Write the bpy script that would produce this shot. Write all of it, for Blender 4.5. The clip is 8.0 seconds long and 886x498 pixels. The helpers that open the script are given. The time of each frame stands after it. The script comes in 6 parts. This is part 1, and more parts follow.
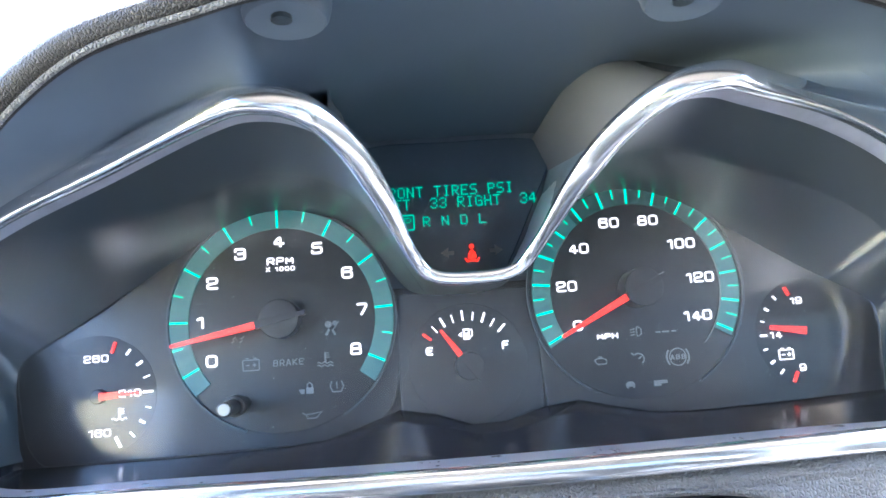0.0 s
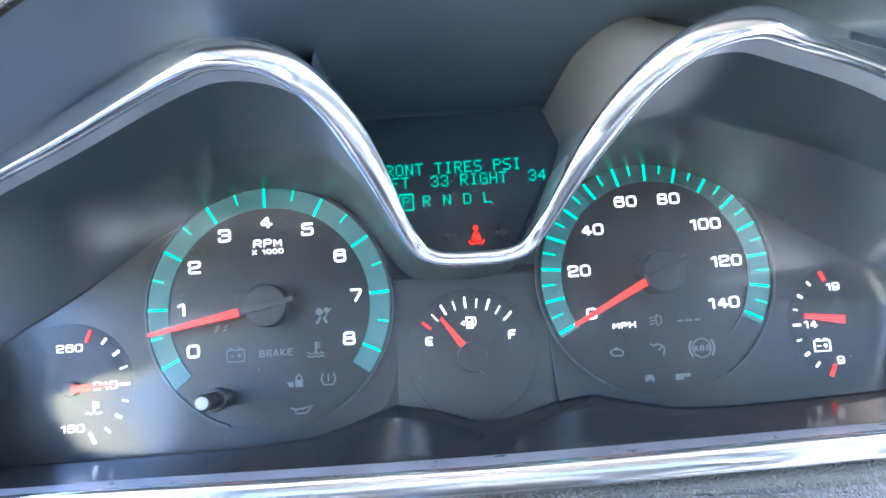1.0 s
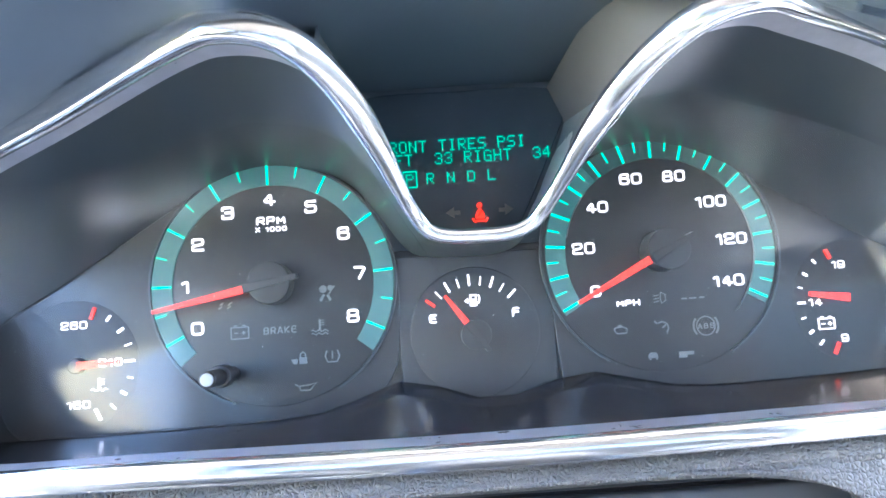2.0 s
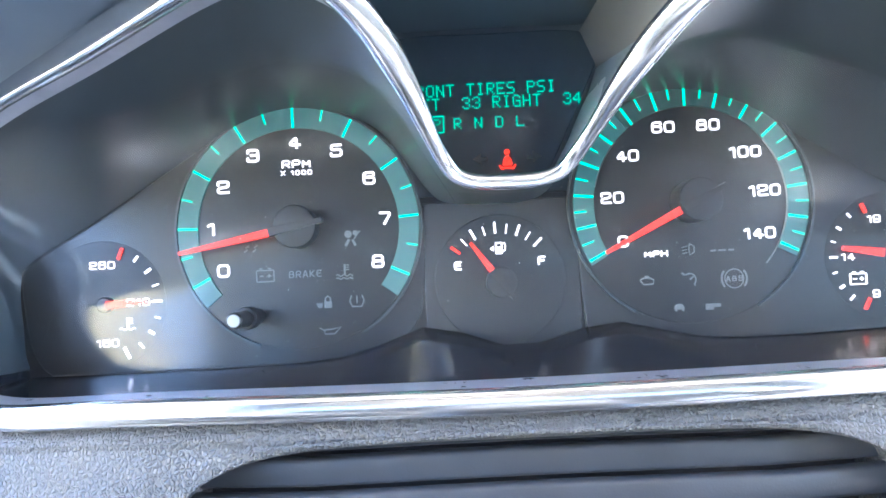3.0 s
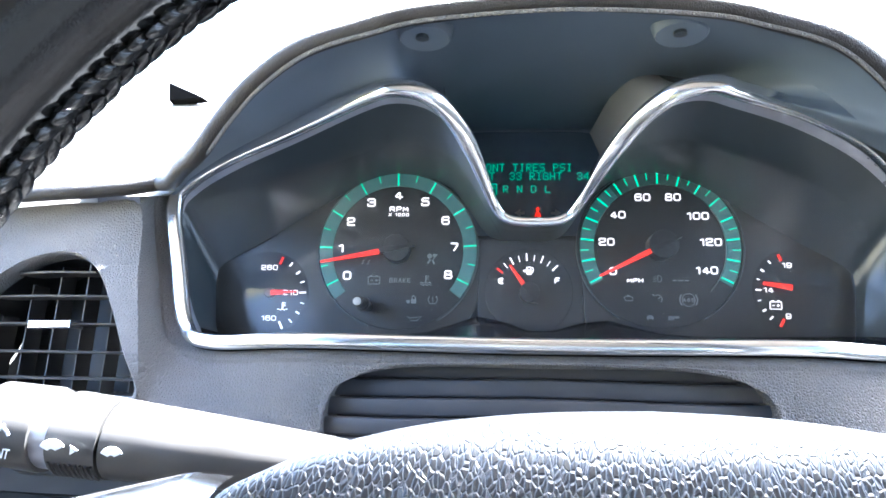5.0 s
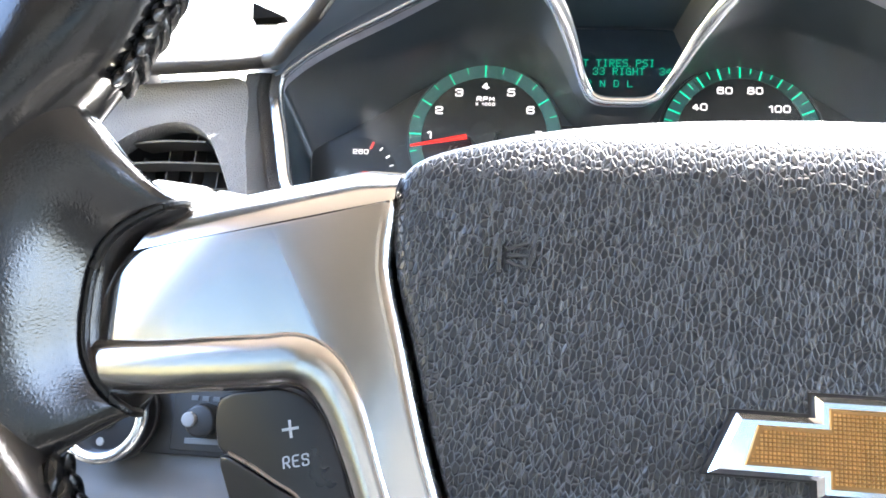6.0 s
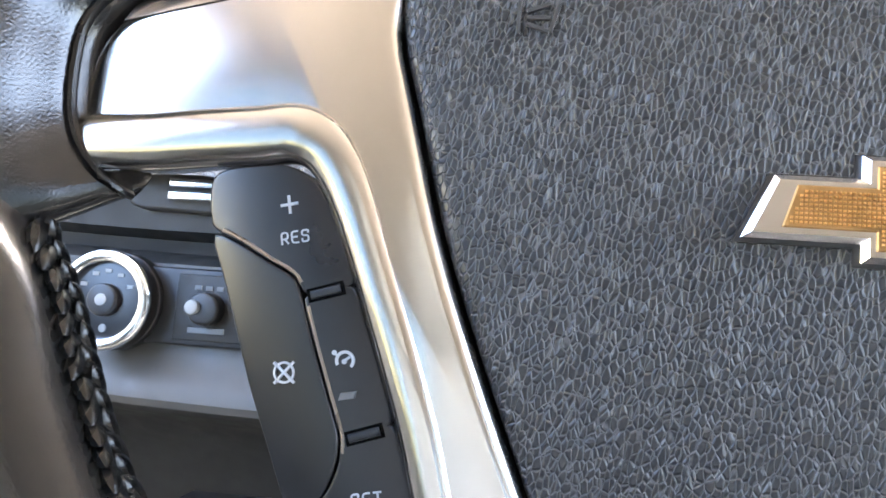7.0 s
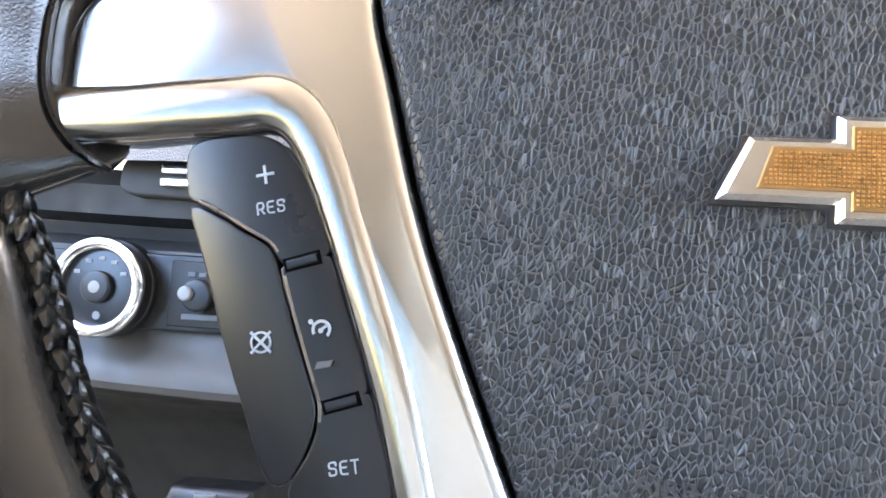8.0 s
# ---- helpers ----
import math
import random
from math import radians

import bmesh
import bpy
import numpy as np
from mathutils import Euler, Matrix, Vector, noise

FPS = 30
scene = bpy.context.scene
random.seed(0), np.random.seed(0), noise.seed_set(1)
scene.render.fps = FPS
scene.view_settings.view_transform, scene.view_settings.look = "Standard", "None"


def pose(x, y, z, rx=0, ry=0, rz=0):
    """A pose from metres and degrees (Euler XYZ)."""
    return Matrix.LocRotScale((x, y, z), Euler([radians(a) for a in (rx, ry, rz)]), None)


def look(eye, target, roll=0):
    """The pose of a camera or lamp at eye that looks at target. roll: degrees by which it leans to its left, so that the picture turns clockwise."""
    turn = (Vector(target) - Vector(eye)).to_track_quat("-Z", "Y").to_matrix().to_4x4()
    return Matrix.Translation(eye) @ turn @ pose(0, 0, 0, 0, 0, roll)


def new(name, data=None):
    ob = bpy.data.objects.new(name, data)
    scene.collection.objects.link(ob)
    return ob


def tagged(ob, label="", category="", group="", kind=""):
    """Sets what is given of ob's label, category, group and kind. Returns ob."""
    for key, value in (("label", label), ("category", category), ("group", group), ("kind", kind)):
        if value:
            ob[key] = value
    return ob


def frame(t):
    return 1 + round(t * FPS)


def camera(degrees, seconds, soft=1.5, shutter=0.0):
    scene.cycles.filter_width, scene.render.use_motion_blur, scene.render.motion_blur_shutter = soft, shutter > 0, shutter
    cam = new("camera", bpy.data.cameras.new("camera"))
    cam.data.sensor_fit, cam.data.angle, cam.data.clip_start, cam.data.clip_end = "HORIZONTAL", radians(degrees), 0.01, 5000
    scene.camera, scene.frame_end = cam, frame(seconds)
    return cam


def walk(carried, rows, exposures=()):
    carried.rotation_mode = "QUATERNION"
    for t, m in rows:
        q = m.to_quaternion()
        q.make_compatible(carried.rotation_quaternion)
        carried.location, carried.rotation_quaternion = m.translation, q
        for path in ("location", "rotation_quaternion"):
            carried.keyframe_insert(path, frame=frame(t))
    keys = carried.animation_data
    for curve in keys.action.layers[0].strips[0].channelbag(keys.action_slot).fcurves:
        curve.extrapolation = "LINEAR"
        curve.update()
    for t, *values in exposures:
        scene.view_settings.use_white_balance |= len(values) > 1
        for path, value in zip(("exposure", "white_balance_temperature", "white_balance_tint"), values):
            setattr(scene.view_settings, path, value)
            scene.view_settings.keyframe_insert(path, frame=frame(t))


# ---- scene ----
# The dashboard frame: x to the right, y ahead, z up along the instrument faces, which lean 20 degrees forward.
DASH = pose(0, 0, 1.0, -20, 0, 0)
cam = camera(66.28, 8.0, soft=1.6)
# seconds, place in the dashboard frame, yaw, pitch, roll
PATH = [
    (0.0, -0.0181, -0.2928, 0.0052, -3.03, 7.84, -4.14),
    (0.5, -0.0104, -0.2713, 0.0032, -3.06, 8.59, -4.50),
    (1.0, -0.0117, -0.2683, 0.0009, -1.73, 7.87, -4.02),
    (2.3, -0.0127, -0.2661, -0.0009, -1.19, 4.45, -3.88),
    (2.5, -0.0147, -0.2622, -0.0016, -0.45, 2.25, -3.16),
    (3.0, -0.0161, -0.2648, -0.0016, 0.20, 2.25, -2.77),
    (3.5, -0.0138, -0.2696, 0.0002, -0.53, 5.97, -3.09),
    (4.0, -0.0080, -0.2982, -0.0025, -0.86, 8.24, -1.93),
    (4.2, -0.0076, -0.3182, -0.0039, -0.26, 8.22, -1.57),
    (5.3, -0.0301, -0.4116, -0.0665, 5.21, 10.39, 1.90),
    (5.5, -0.0402, -0.4141, -0.0766, 5.22, 9.67, 2.32),
    (5.9, -0.0432, -0.4106, -0.1081, 6.80, 9.12, 3.33),
    (6.0, -0.0435, -0.4070, -0.1150, 7.10, 8.79, 3.47),
    (6.5, -0.0458, -0.3954, -0.1387, 7.65, 6.59, 4.23),
    (7.0, -0.0432, -0.3914, -0.1523, 7.65, 6.03, 4.80),
    (7.5, -0.0418, -0.3887, -0.1598, 7.56, 5.48, 4.71),
    (8.0, -0.0380, -0.3898, -0.1566, 7.81, 5.45, 4.26),
]


def eye_pose(x, y, z, yaw, pitch, roll):
    ahead = Vector((-math.sin(radians(yaw)) * math.cos(radians(pitch)), math.cos(radians(yaw)) * math.cos(radians(pitch)), math.sin(radians(pitch))))
    eye = Vector((x, y, z))
    return look(eye, eye + ahead, roll)


walk(cam, [(t, DASH @ eye_pose(*row)) for t, *row in PATH],
     [(0.0, 5.46, 5400, 10), (1.2, 5.62, 5150, 10), (2.3, 5.72, 5450, 10), (3.3, 5.72, 5400, 10), (4.0, 5.58, 5300, 10), (4.2, 5.52, 5300, 10), (5.3, 4.95, 5700, 10), (6.2, 5.16, 6250, 10), (8.0, 5.4, 6400, 10)])

# ---- light ----
world = bpy.data.worlds.new("world")
scene.world = world
world.use_nodes = True
wn = world.node_tree.nodes
sky = wn.new("ShaderNodeTexSky")
sky.sky_type, sky.sun_disc = "NISHITA", False
SUN_UP, SUN_SIDE = 56.0, 38.0   # degrees above the horizon, degrees to the right of straight ahead
sky.sun_elevation, sky.sun_rotation = radians(SUN_UP), radians(SUN_SIDE)
sky.dust_density, sky.ozone_density = 4.0, 0.6   # a hazy, whitish sky
wn["Background"].inputs[1].default_value = 0.15
world.node_tree.links.new(sky.outputs[0], wn["Background"].inputs[0])
sun = new("sun", bpy.data.lights.new("sun", "SUN"))
sun.data.energy, sun.data.angle, sun.data.color = 5.0, radians(0.6), (1.0, 0.95, 0.86)
toward = Vector((math.sin(radians(SUN_SIDE)) * math.cos(radians(SUN_UP)), math.cos(radians(SUN_SIDE)) * math.cos(radians(SUN_UP)), math.sin(radians(SUN_UP))))
sun.matrix_world = look(toward * 20, (0, 0, 0))


# ---- materials ----
def mat(name, color, rough=0.5, metal=0.0, spread=0.15, scale=60.0, bump=0.0, bump_scale=900.0, dirt=0.0, coat=0.0, spec=0.5, stretch=(1, 1, 1), uneven=0.2):
    """A painted, plastic or metal surface with two scales of variation in tone and gloss."""
    m = bpy.data.materials.new(name)
    m.use_nodes = True
    n, l = m.node_tree.nodes, m.node_tree.links
    p = n["Principled BSDF"]
    p.inputs["Metallic"].default_value = metal
    p.inputs["Specular IOR Level"].default_value = spec
    p.inputs["Coat Weight"].default_value = coat
    p.inputs["Coat Roughness"].default_value = 0.12
    tc = n.new("ShaderNodeTexCoord")
    mp = n.new("ShaderNodeMapping")
    mp.inputs["Scale"].default_value = stretch
    l.new(tc.outputs["Object"], mp.inputs[0])
    big = n.new("ShaderNodeTexNoise")
    big.inputs["Scale"].default_value = scale
    big.inputs["Detail"].default_value = 6
    l.new(mp.outputs[0], big.inputs[0])
    ramp = n.new("ShaderNodeMapRange")
    ramp.inputs[1].default_value, ramp.inputs[2].default_value = 0.3, 0.7
    ramp.inputs[3].default_value, ramp.inputs[4].default_value = 1 - spread, 1 + spread
    l.new(big.outputs[0], ramp.inputs[0])
    mul = n.new("ShaderNodeVectorMath")
    mul.operation = "SCALE"
    mul.inputs[0].default_value = color[:3]
    l.new(ramp.outputs[0], mul.inputs["Scale"])
    out = mul.outputs[0]
    if dirt:
        fine = n.new("ShaderNodeTexNoise")
        fine.inputs["Scale"].default_value = scale * 14
        fine.inputs["Detail"].default_value = 3
        l.new(mp.outputs[0], fine.inputs[0])
        r2 = n.new("ShaderNodeMapRange")
        r2.inputs[1].default_value, r2.inputs[2].default_value = 0.62, 0.8
        r2.inputs[3].default_value, r2.inputs[4].default_value = 0.0, dirt
        l.new(fine.outputs[0], r2.inputs[0])
        mix = n.new("ShaderNodeMix")
        mix.data_type = "RGBA"
        mix.inputs[7].default_value = (0.45, 0.43, 0.4, 1)
        l.new(r2.outputs[0], mix.inputs[0])
        l.new(out, mix.inputs[6])
        out = mix.outputs[2]
    l.new(out, p.inputs["Base Color"])
    rr = n.new("ShaderNodeMapRange")
    rr.inputs[1].default_value, rr.inputs[2].default_value = 0.3, 0.7
    rr.inputs[3].default_value, rr.inputs[4].default_value = max(0.02, rough * (1 - uneven)), min(1, rough * (1 + uneven))
    l.new(big.outputs[0], rr.inputs[0])
    l.new(rr.outputs[0], p.inputs["Roughness"])
    if bump:
        bn = n.new("ShaderNodeTexNoise")
        bn.inputs["Scale"].default_value = bump_scale
        bn.inputs["Detail"].default_value = 4
        l.new(mp.outputs[0], bn.inputs[0])
        b = n.new("ShaderNodeBump")
        b.inputs["Strength"].default_value, b.inputs["Distance"].default_value = bump, 0.0005
        l.new(bn.outputs[0], b.inputs["Height"])
        l.new(b.outputs[0], p.inputs["Normal"])
    return m


def grain(name, color, rough, cell, depth=0.6, stretch=(1, 1, 1), spec=0.5, crease=0.26, fines=0.45, turn=0.0, rise=0.5, wander=0.55, glint=0.0):
    """Moulded leather grain: rounded cells parted by wandering creases, with fine pores between; the last argument
    paints pale highlight lines along the creases.
    """
    m = mat(name, color, rough, spread=0.12, scale=18.0, spec=spec)
    n, l = m.node_tree.nodes, m.node_tree.links
    p = n["Principled BSDF"]
    tc = n.new("ShaderNodeTexCoord")
    mp = n.new("ShaderNodeMapping")
    mp.inputs["Scale"].default_value = stretch
    lay = n.new("ShaderNodeMapping")
    lay.inputs["Rotation"].default_value = (0, radians(turn), 0)
    l.new(tc.outputs["Object"], lay.inputs[0])
    l.new(lay.outputs[0], mp.inputs[0])
    warp = n.new("ShaderNodeTexNoise")
    warp.inputs["Scale"].default_value, warp.inputs["Detail"].default_value = cell * 0.7, 2
    l.new(mp.outputs[0], warp.inputs[0])
    add = n.new("ShaderNodeMixRGB")
    add.blend_type = "LINEAR_LIGHT"
    add.inputs[0].default_value = wander / cell
    l.new(mp.outputs[0], add.inputs[1])
    l.new(warp.outputs["Color"], add.inputs[2])
    v = n.new("ShaderNodeTexVoronoi")
    v.feature = "DISTANCE_TO_EDGE"
    v.inputs["Scale"].default_value = cell
    l.new(add.outputs[0], v.inputs["Vector"])
    r = n.new("ShaderNodeMapRange")
    r.interpolation_type = "SMOOTHSTEP"
    r.inputs[1].default_value, r.inputs[2].default_value = 0.0, crease
    l.new(v.outputs["Distance"], r.inputs[0])
    fine = n.new("ShaderNodeTexNoise")
    fine.inputs["Scale"].default_value, fine.inputs["Detail"].default_value = cell * 3.5, 4
    l.new(mp.outputs[0], fine.inputs[0])
    s = n.new("ShaderNodeMath")
    s.operation = "MULTIPLY_ADD"
    s.inputs[1].default_value = fines
    l.new(fine.outputs[0], s.inputs[0])
    l.new(r.outputs[0], s.inputs[2])
    b = n.new("ShaderNodeBump")
    b.inputs["Strength"].default_value, b.inputs["Distance"].default_value = depth, rise / cell
    l.new(s.outputs[0], b.inputs["Height"])
    l.new(b.outputs[0], p.inputs["Normal"])
    # Highlights on the cell edges, painted as a paler colour in the creases.
    if glint:
        glint_fade = n.new("ShaderNodeMapRange")
        glint_fade.inputs[1].default_value, glint_fade.inputs[2].default_value = 0.015, 0.085
        glint_fade.inputs[3].default_value, glint_fade.inputs[4].default_value = glint, 0.0
        l.new(v.outputs["Distance"], glint_fade.inputs[0])
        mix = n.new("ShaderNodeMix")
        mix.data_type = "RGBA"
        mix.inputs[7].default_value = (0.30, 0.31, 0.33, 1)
        l.new(glint_fade.outputs[0], mix.inputs[0])
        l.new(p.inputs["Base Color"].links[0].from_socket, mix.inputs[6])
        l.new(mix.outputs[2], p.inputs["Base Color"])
    return m


def glow(name, color, strength, base=(0.3, 0.3, 0.3)):
    m = bpy.data.materials.new(name)
    m.use_nodes = True
    p = m.node_tree.nodes["Principled BSDF"]
    p.inputs["Base Color"].default_value = (*base, 1)
    p.inputs["Roughness"].default_value = 0.5
    p.inputs["Emission Color"].default_value = (*color, 1)
    p.inputs["Emission Strength"].default_value = strength
    return m


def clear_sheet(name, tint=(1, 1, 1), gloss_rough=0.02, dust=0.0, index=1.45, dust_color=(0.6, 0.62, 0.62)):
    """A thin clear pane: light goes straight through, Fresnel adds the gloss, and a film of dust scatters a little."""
    m = bpy.data.materials.new(name)
    m.use_nodes = True
    n, l = m.node_tree.nodes, m.node_tree.links
    n.remove(n["Principled BSDF"])
    out = n["Material Output"]
    tr = n.new("ShaderNodeBsdfTransparent")
    tr.inputs[0].default_value = (*tint, 1)
    gl = n.new("ShaderNodeBsdfGlossy")
    gl.inputs["Roughness"].default_value = gloss_rough
    fr = n.new("ShaderNodeFresnel")
    fr.inputs[0].default_value = index
    mix = n.new("ShaderNodeMixShader")
    l.new(fr.outputs[0], mix.inputs[0])
    l.new(tr.outputs[0], mix.inputs[1])
    l.new(gl.outputs[0], mix.inputs[2])
    last = mix.outputs[0]
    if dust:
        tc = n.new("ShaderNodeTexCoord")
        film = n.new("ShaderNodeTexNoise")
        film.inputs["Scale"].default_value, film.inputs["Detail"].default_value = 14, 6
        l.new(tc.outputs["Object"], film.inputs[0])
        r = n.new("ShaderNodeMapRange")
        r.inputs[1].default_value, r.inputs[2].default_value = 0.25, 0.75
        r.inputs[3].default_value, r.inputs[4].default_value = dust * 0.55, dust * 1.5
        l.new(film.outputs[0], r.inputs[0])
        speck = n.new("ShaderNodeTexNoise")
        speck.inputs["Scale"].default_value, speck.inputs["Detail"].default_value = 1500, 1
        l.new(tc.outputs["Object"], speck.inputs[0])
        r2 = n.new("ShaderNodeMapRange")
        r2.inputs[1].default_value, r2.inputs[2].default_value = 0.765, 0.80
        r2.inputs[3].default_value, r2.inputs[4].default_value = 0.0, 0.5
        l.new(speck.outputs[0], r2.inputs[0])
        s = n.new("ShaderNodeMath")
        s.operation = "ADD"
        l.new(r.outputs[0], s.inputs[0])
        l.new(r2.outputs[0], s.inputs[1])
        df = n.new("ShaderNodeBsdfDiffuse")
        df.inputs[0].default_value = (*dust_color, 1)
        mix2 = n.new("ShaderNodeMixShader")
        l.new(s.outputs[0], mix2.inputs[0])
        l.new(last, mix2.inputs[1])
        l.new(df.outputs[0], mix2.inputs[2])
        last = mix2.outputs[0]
    l.new(last, out.inputs["Surface"])
    return m


M_PAD = grain("pad_leather", (0.0145, 0.0163, 0.0198), 0.40, 800, 1.0, (1.20, 0.3, 0.60), crease=0.19, fines=0.03, turn=-10, spec=0.55, rise=0.25, wander=0.25, glint=0.16)
M_SIGN = mat("moulded_plastic", (0.034, 0.0345, 0.037), 0.5, spread=0.1, bump=0.1)
M_RIM = grain("rim_leather", (0.011, 0.0107, 0.0105), 0.18, 1000, 0.17, crease=0.5, fines=0.3, rise=0.08, spec=0.5, wander=0.6)
M_THREAD = mat("thread", (0.004, 0.004, 0.004), 0.26, bump=0.25, bump_scale=1500, spec=0.4)
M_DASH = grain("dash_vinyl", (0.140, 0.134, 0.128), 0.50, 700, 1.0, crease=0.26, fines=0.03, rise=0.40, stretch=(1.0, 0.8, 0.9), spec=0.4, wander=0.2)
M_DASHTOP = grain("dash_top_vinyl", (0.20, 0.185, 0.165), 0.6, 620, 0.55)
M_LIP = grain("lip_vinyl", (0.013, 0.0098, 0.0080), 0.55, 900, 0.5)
M_LOWER = mat("lower_grey", (0.078, 0.075, 0.069), 0.5, spread=0.1, bump=0.2, bump_scale=1500)
# Charcoal of the switch parts; on the lower panel it stands in for shade.
M_CHARCOAL_SHADE = mat("charcoal_and_shade", (0.015, 0.0148, 0.0135), 0.6, spread=0.12, bump=0.2, bump_scale=1500)
M_LCD = glow("lcd_light", (0.0, 0.72, 0.37), 0.033, (0.02, 0.12, 0.1))
M_PANEL = grain("grey_trim", (0.152, 0.147, 0.143), 0.50, 700, 1.0, crease=0.26, fines=0.03, rise=0.36, stretch=(1.0, 0.8, 0.9), spec=0.4, wander=0.2)
M_SILL = mat("sill_black", (0.010, 0.011, 0.014), 0.16, spread=0.2, scale=25, uneven=0.05, spec=0.35)
M_SHROUD = mat("shroud_black", (0.028, 0.037, 0.044), 0.32, spread=0.06, scale=25, uneven=0.03, bump=0.1, bump_scale=3000)
M_HOOD_IN = mat("visor_lining", (0.088, 0.113, 0.146), 0.48, spread=0.06, scale=20, uneven=0.03)
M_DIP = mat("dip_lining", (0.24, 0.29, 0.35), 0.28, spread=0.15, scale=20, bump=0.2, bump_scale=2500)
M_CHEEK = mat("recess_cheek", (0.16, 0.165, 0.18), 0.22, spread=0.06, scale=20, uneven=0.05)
M_FACE = mat("gauge_face", (0.012, 0.013, 0.0145), 0.45, spread=0.25, scale=30, dirt=0.06)
M_SCREEN = mat("screen_black", (0.052, 0.072, 0.096), 0.22, spread=0.1, scale=40, dirt=0.03)
M_DIAL = mat("dial_black", (0.008, 0.009, 0.010), 0.5, spread=0.2, scale=40, dirt=0.08)
M_CHROME = mat("chrome", (0.83, 0.84, 0.85), 0.16, 0.97, spread=0.0, scale=120, uneven=0.0)
M_CHROME_DK = mat("dark_chrome", (0.42, 0.43, 0.49), 0.33, 0.6, spread=0.1, scale=120)
M_SILVER = mat("satin_silver", (0.60, 0.575, 0.55), 0.17, 1.0, spread=0.012, scale=90, bump=0.004, bump_scale=2500, uneven=0.04)
M_BEVEL_GLINT = mat("bevel_glint", (0.20, 0.165, 0.135), 0.3, 0.3, spread=0.15, scale=200)
M_PRINT = mat("button_print", (0.33, 0.36, 0.41), 0.5, spread=0.06)
M_DIM = mat("dim_print", (0.10, 0.10, 0.105), 0.5, spread=0.1)
M_BUTTON = mat("button_black", (0.0085, 0.0094, 0.0125), 0.28, spread=0.05, scale=20, bump=0.04, bump_scale=4000, uneven=0.03)
M_STALK = mat("stalk_black", (0.06, 0.057, 0.055), 0.42, spread=0.08, scale=60, bump=0.08, bump_scale=3000)
M_BLACK = mat("black_plastic", (0.009, 0.009, 0.010), 0.4, spread=0.15)
M_COLUMN = mat("column_grey", (0.060, 0.062, 0.068), 0.42, spread=0.08, bump=0.15, bump_scale=1500)
# Near-black colour that stands in for the shade in gaps and holes.
M_UNLIT = mat("unlit_dark", (0.0015, 0.0015, 0.0015), 0.9, spec=0.05)
M_VENT = mat("vent_black", (0.010, 0.010, 0.011), 0.4, spread=0.15)
M_BADGE = mat("badge_chrome", (0.88, 0.87, 0.88), 0.12, 1.0, spread=0.03, uneven=0.1)
M_GOLD_DK = mat("gold_field", (0.34, 0.19, 0.07), 0.45, 0.7, spread=0.1, scale=300)
M_GOLD = mat("gold", (0.70, 0.42, 0.16), 0.38, 0.85, spread=0.1, scale=300)
M_ICON = mat("icon_print", (0.55, 0.57, 0.60), 0.5, spread=0.05)
M_WORN = mat("worn_grey", (0.27, 0.28, 0.28), 0.5, spread=0.15)
M_ICON_OFF = mat("unlit_icon", (0.125, 0.132, 0.137), 0.5, spread=0.1)
M_TEAL = glow("teal_light", (0.0, 0.76, 0.32), 0.058, (0.02, 0.25, 0.2))
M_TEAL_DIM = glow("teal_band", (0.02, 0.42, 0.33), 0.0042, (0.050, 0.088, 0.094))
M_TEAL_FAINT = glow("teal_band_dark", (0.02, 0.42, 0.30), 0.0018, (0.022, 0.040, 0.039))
M_WHITE = glow("white_light", (1.0, 0.88, 0.84), 0.060, (0.5, 0.5, 0.5))
M_RED = glow("red_light", (1.0, 0.022, 0.006), 0.055, (0.16, 0.005, 0.004))
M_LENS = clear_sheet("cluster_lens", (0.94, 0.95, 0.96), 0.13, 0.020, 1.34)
M_GLASS = clear_sheet("car_glass", (0.86, 0.90, 0.88), 0.0, 0.0)
M_TINTED = clear_sheet("tinted_glass", (0.10, 0.107, 0.10), 0.0, 0.0)
M_DOOR = grain("door_vinyl", (0.16, 0.155, 0.145), 0.5, 700, 0.5)
M_PILLAR = mat("pillar_cloth", (0.20, 0.18, 0.165), 0.85, spread=0.06, bump=0.3, bump_scale=1200)
M_CLOTH = mat("headliner_cloth", (0.46, 0.40, 0.345), 0.9, spread=0.06, bump=0.3, bump_scale=1200)
M_SEAT = grain("seat_cloth", (0.26, 0.25, 0.235), 0.8, 300, 0.4)
M_CARPET = mat("carpet", (0.035, 0.034, 0.033), 0.95, spread=0.2, bump=0.6, bump_scale=900)
M_OCHRE = mat("backdrop_ochre", (0.40, 0.36, 0.205), 0.9, spread=0.12, scale=0.5, bump=0.2, bump_scale=30)
M_GROUND = mat("asphalt_ground", (0.17, 0.16, 0.145), 0.9, spread=0.12, scale=0.4, dirt=0.1)


# ---- builders ----
def mesh_object(name, verts, faces, material, parent=None, label="", smooth=True, local=None):
    me = bpy.data.meshes.new(name)
    me.from_pydata([tuple(v) for v in verts], [], faces)
    me.update()
    if smooth:
        me.polygons.foreach_set("use_smooth", [True] * len(me.polygons))
        me.set_sharp_from_angle(angle=radians(38))
    me.materials.append(material)
    ob = new(name, me)
    if parent is not None:
        ob.parent = parent
    if local is not None:
        ob.matrix_basis = local
    if label:
        ob["label"] = label
    return ob


def thing(name, label, category, at=None, group="", kind=""):
    """An empty at the thing's base, laid into the world from the dashboard frame; parts keep dashboard coordinates."""
    ob = new(name)
    ob.empty_display_size = 0.02
    ob.matrix_world = DASH @ (at or Matrix())
    return tagged(ob, label, category, group, kind)


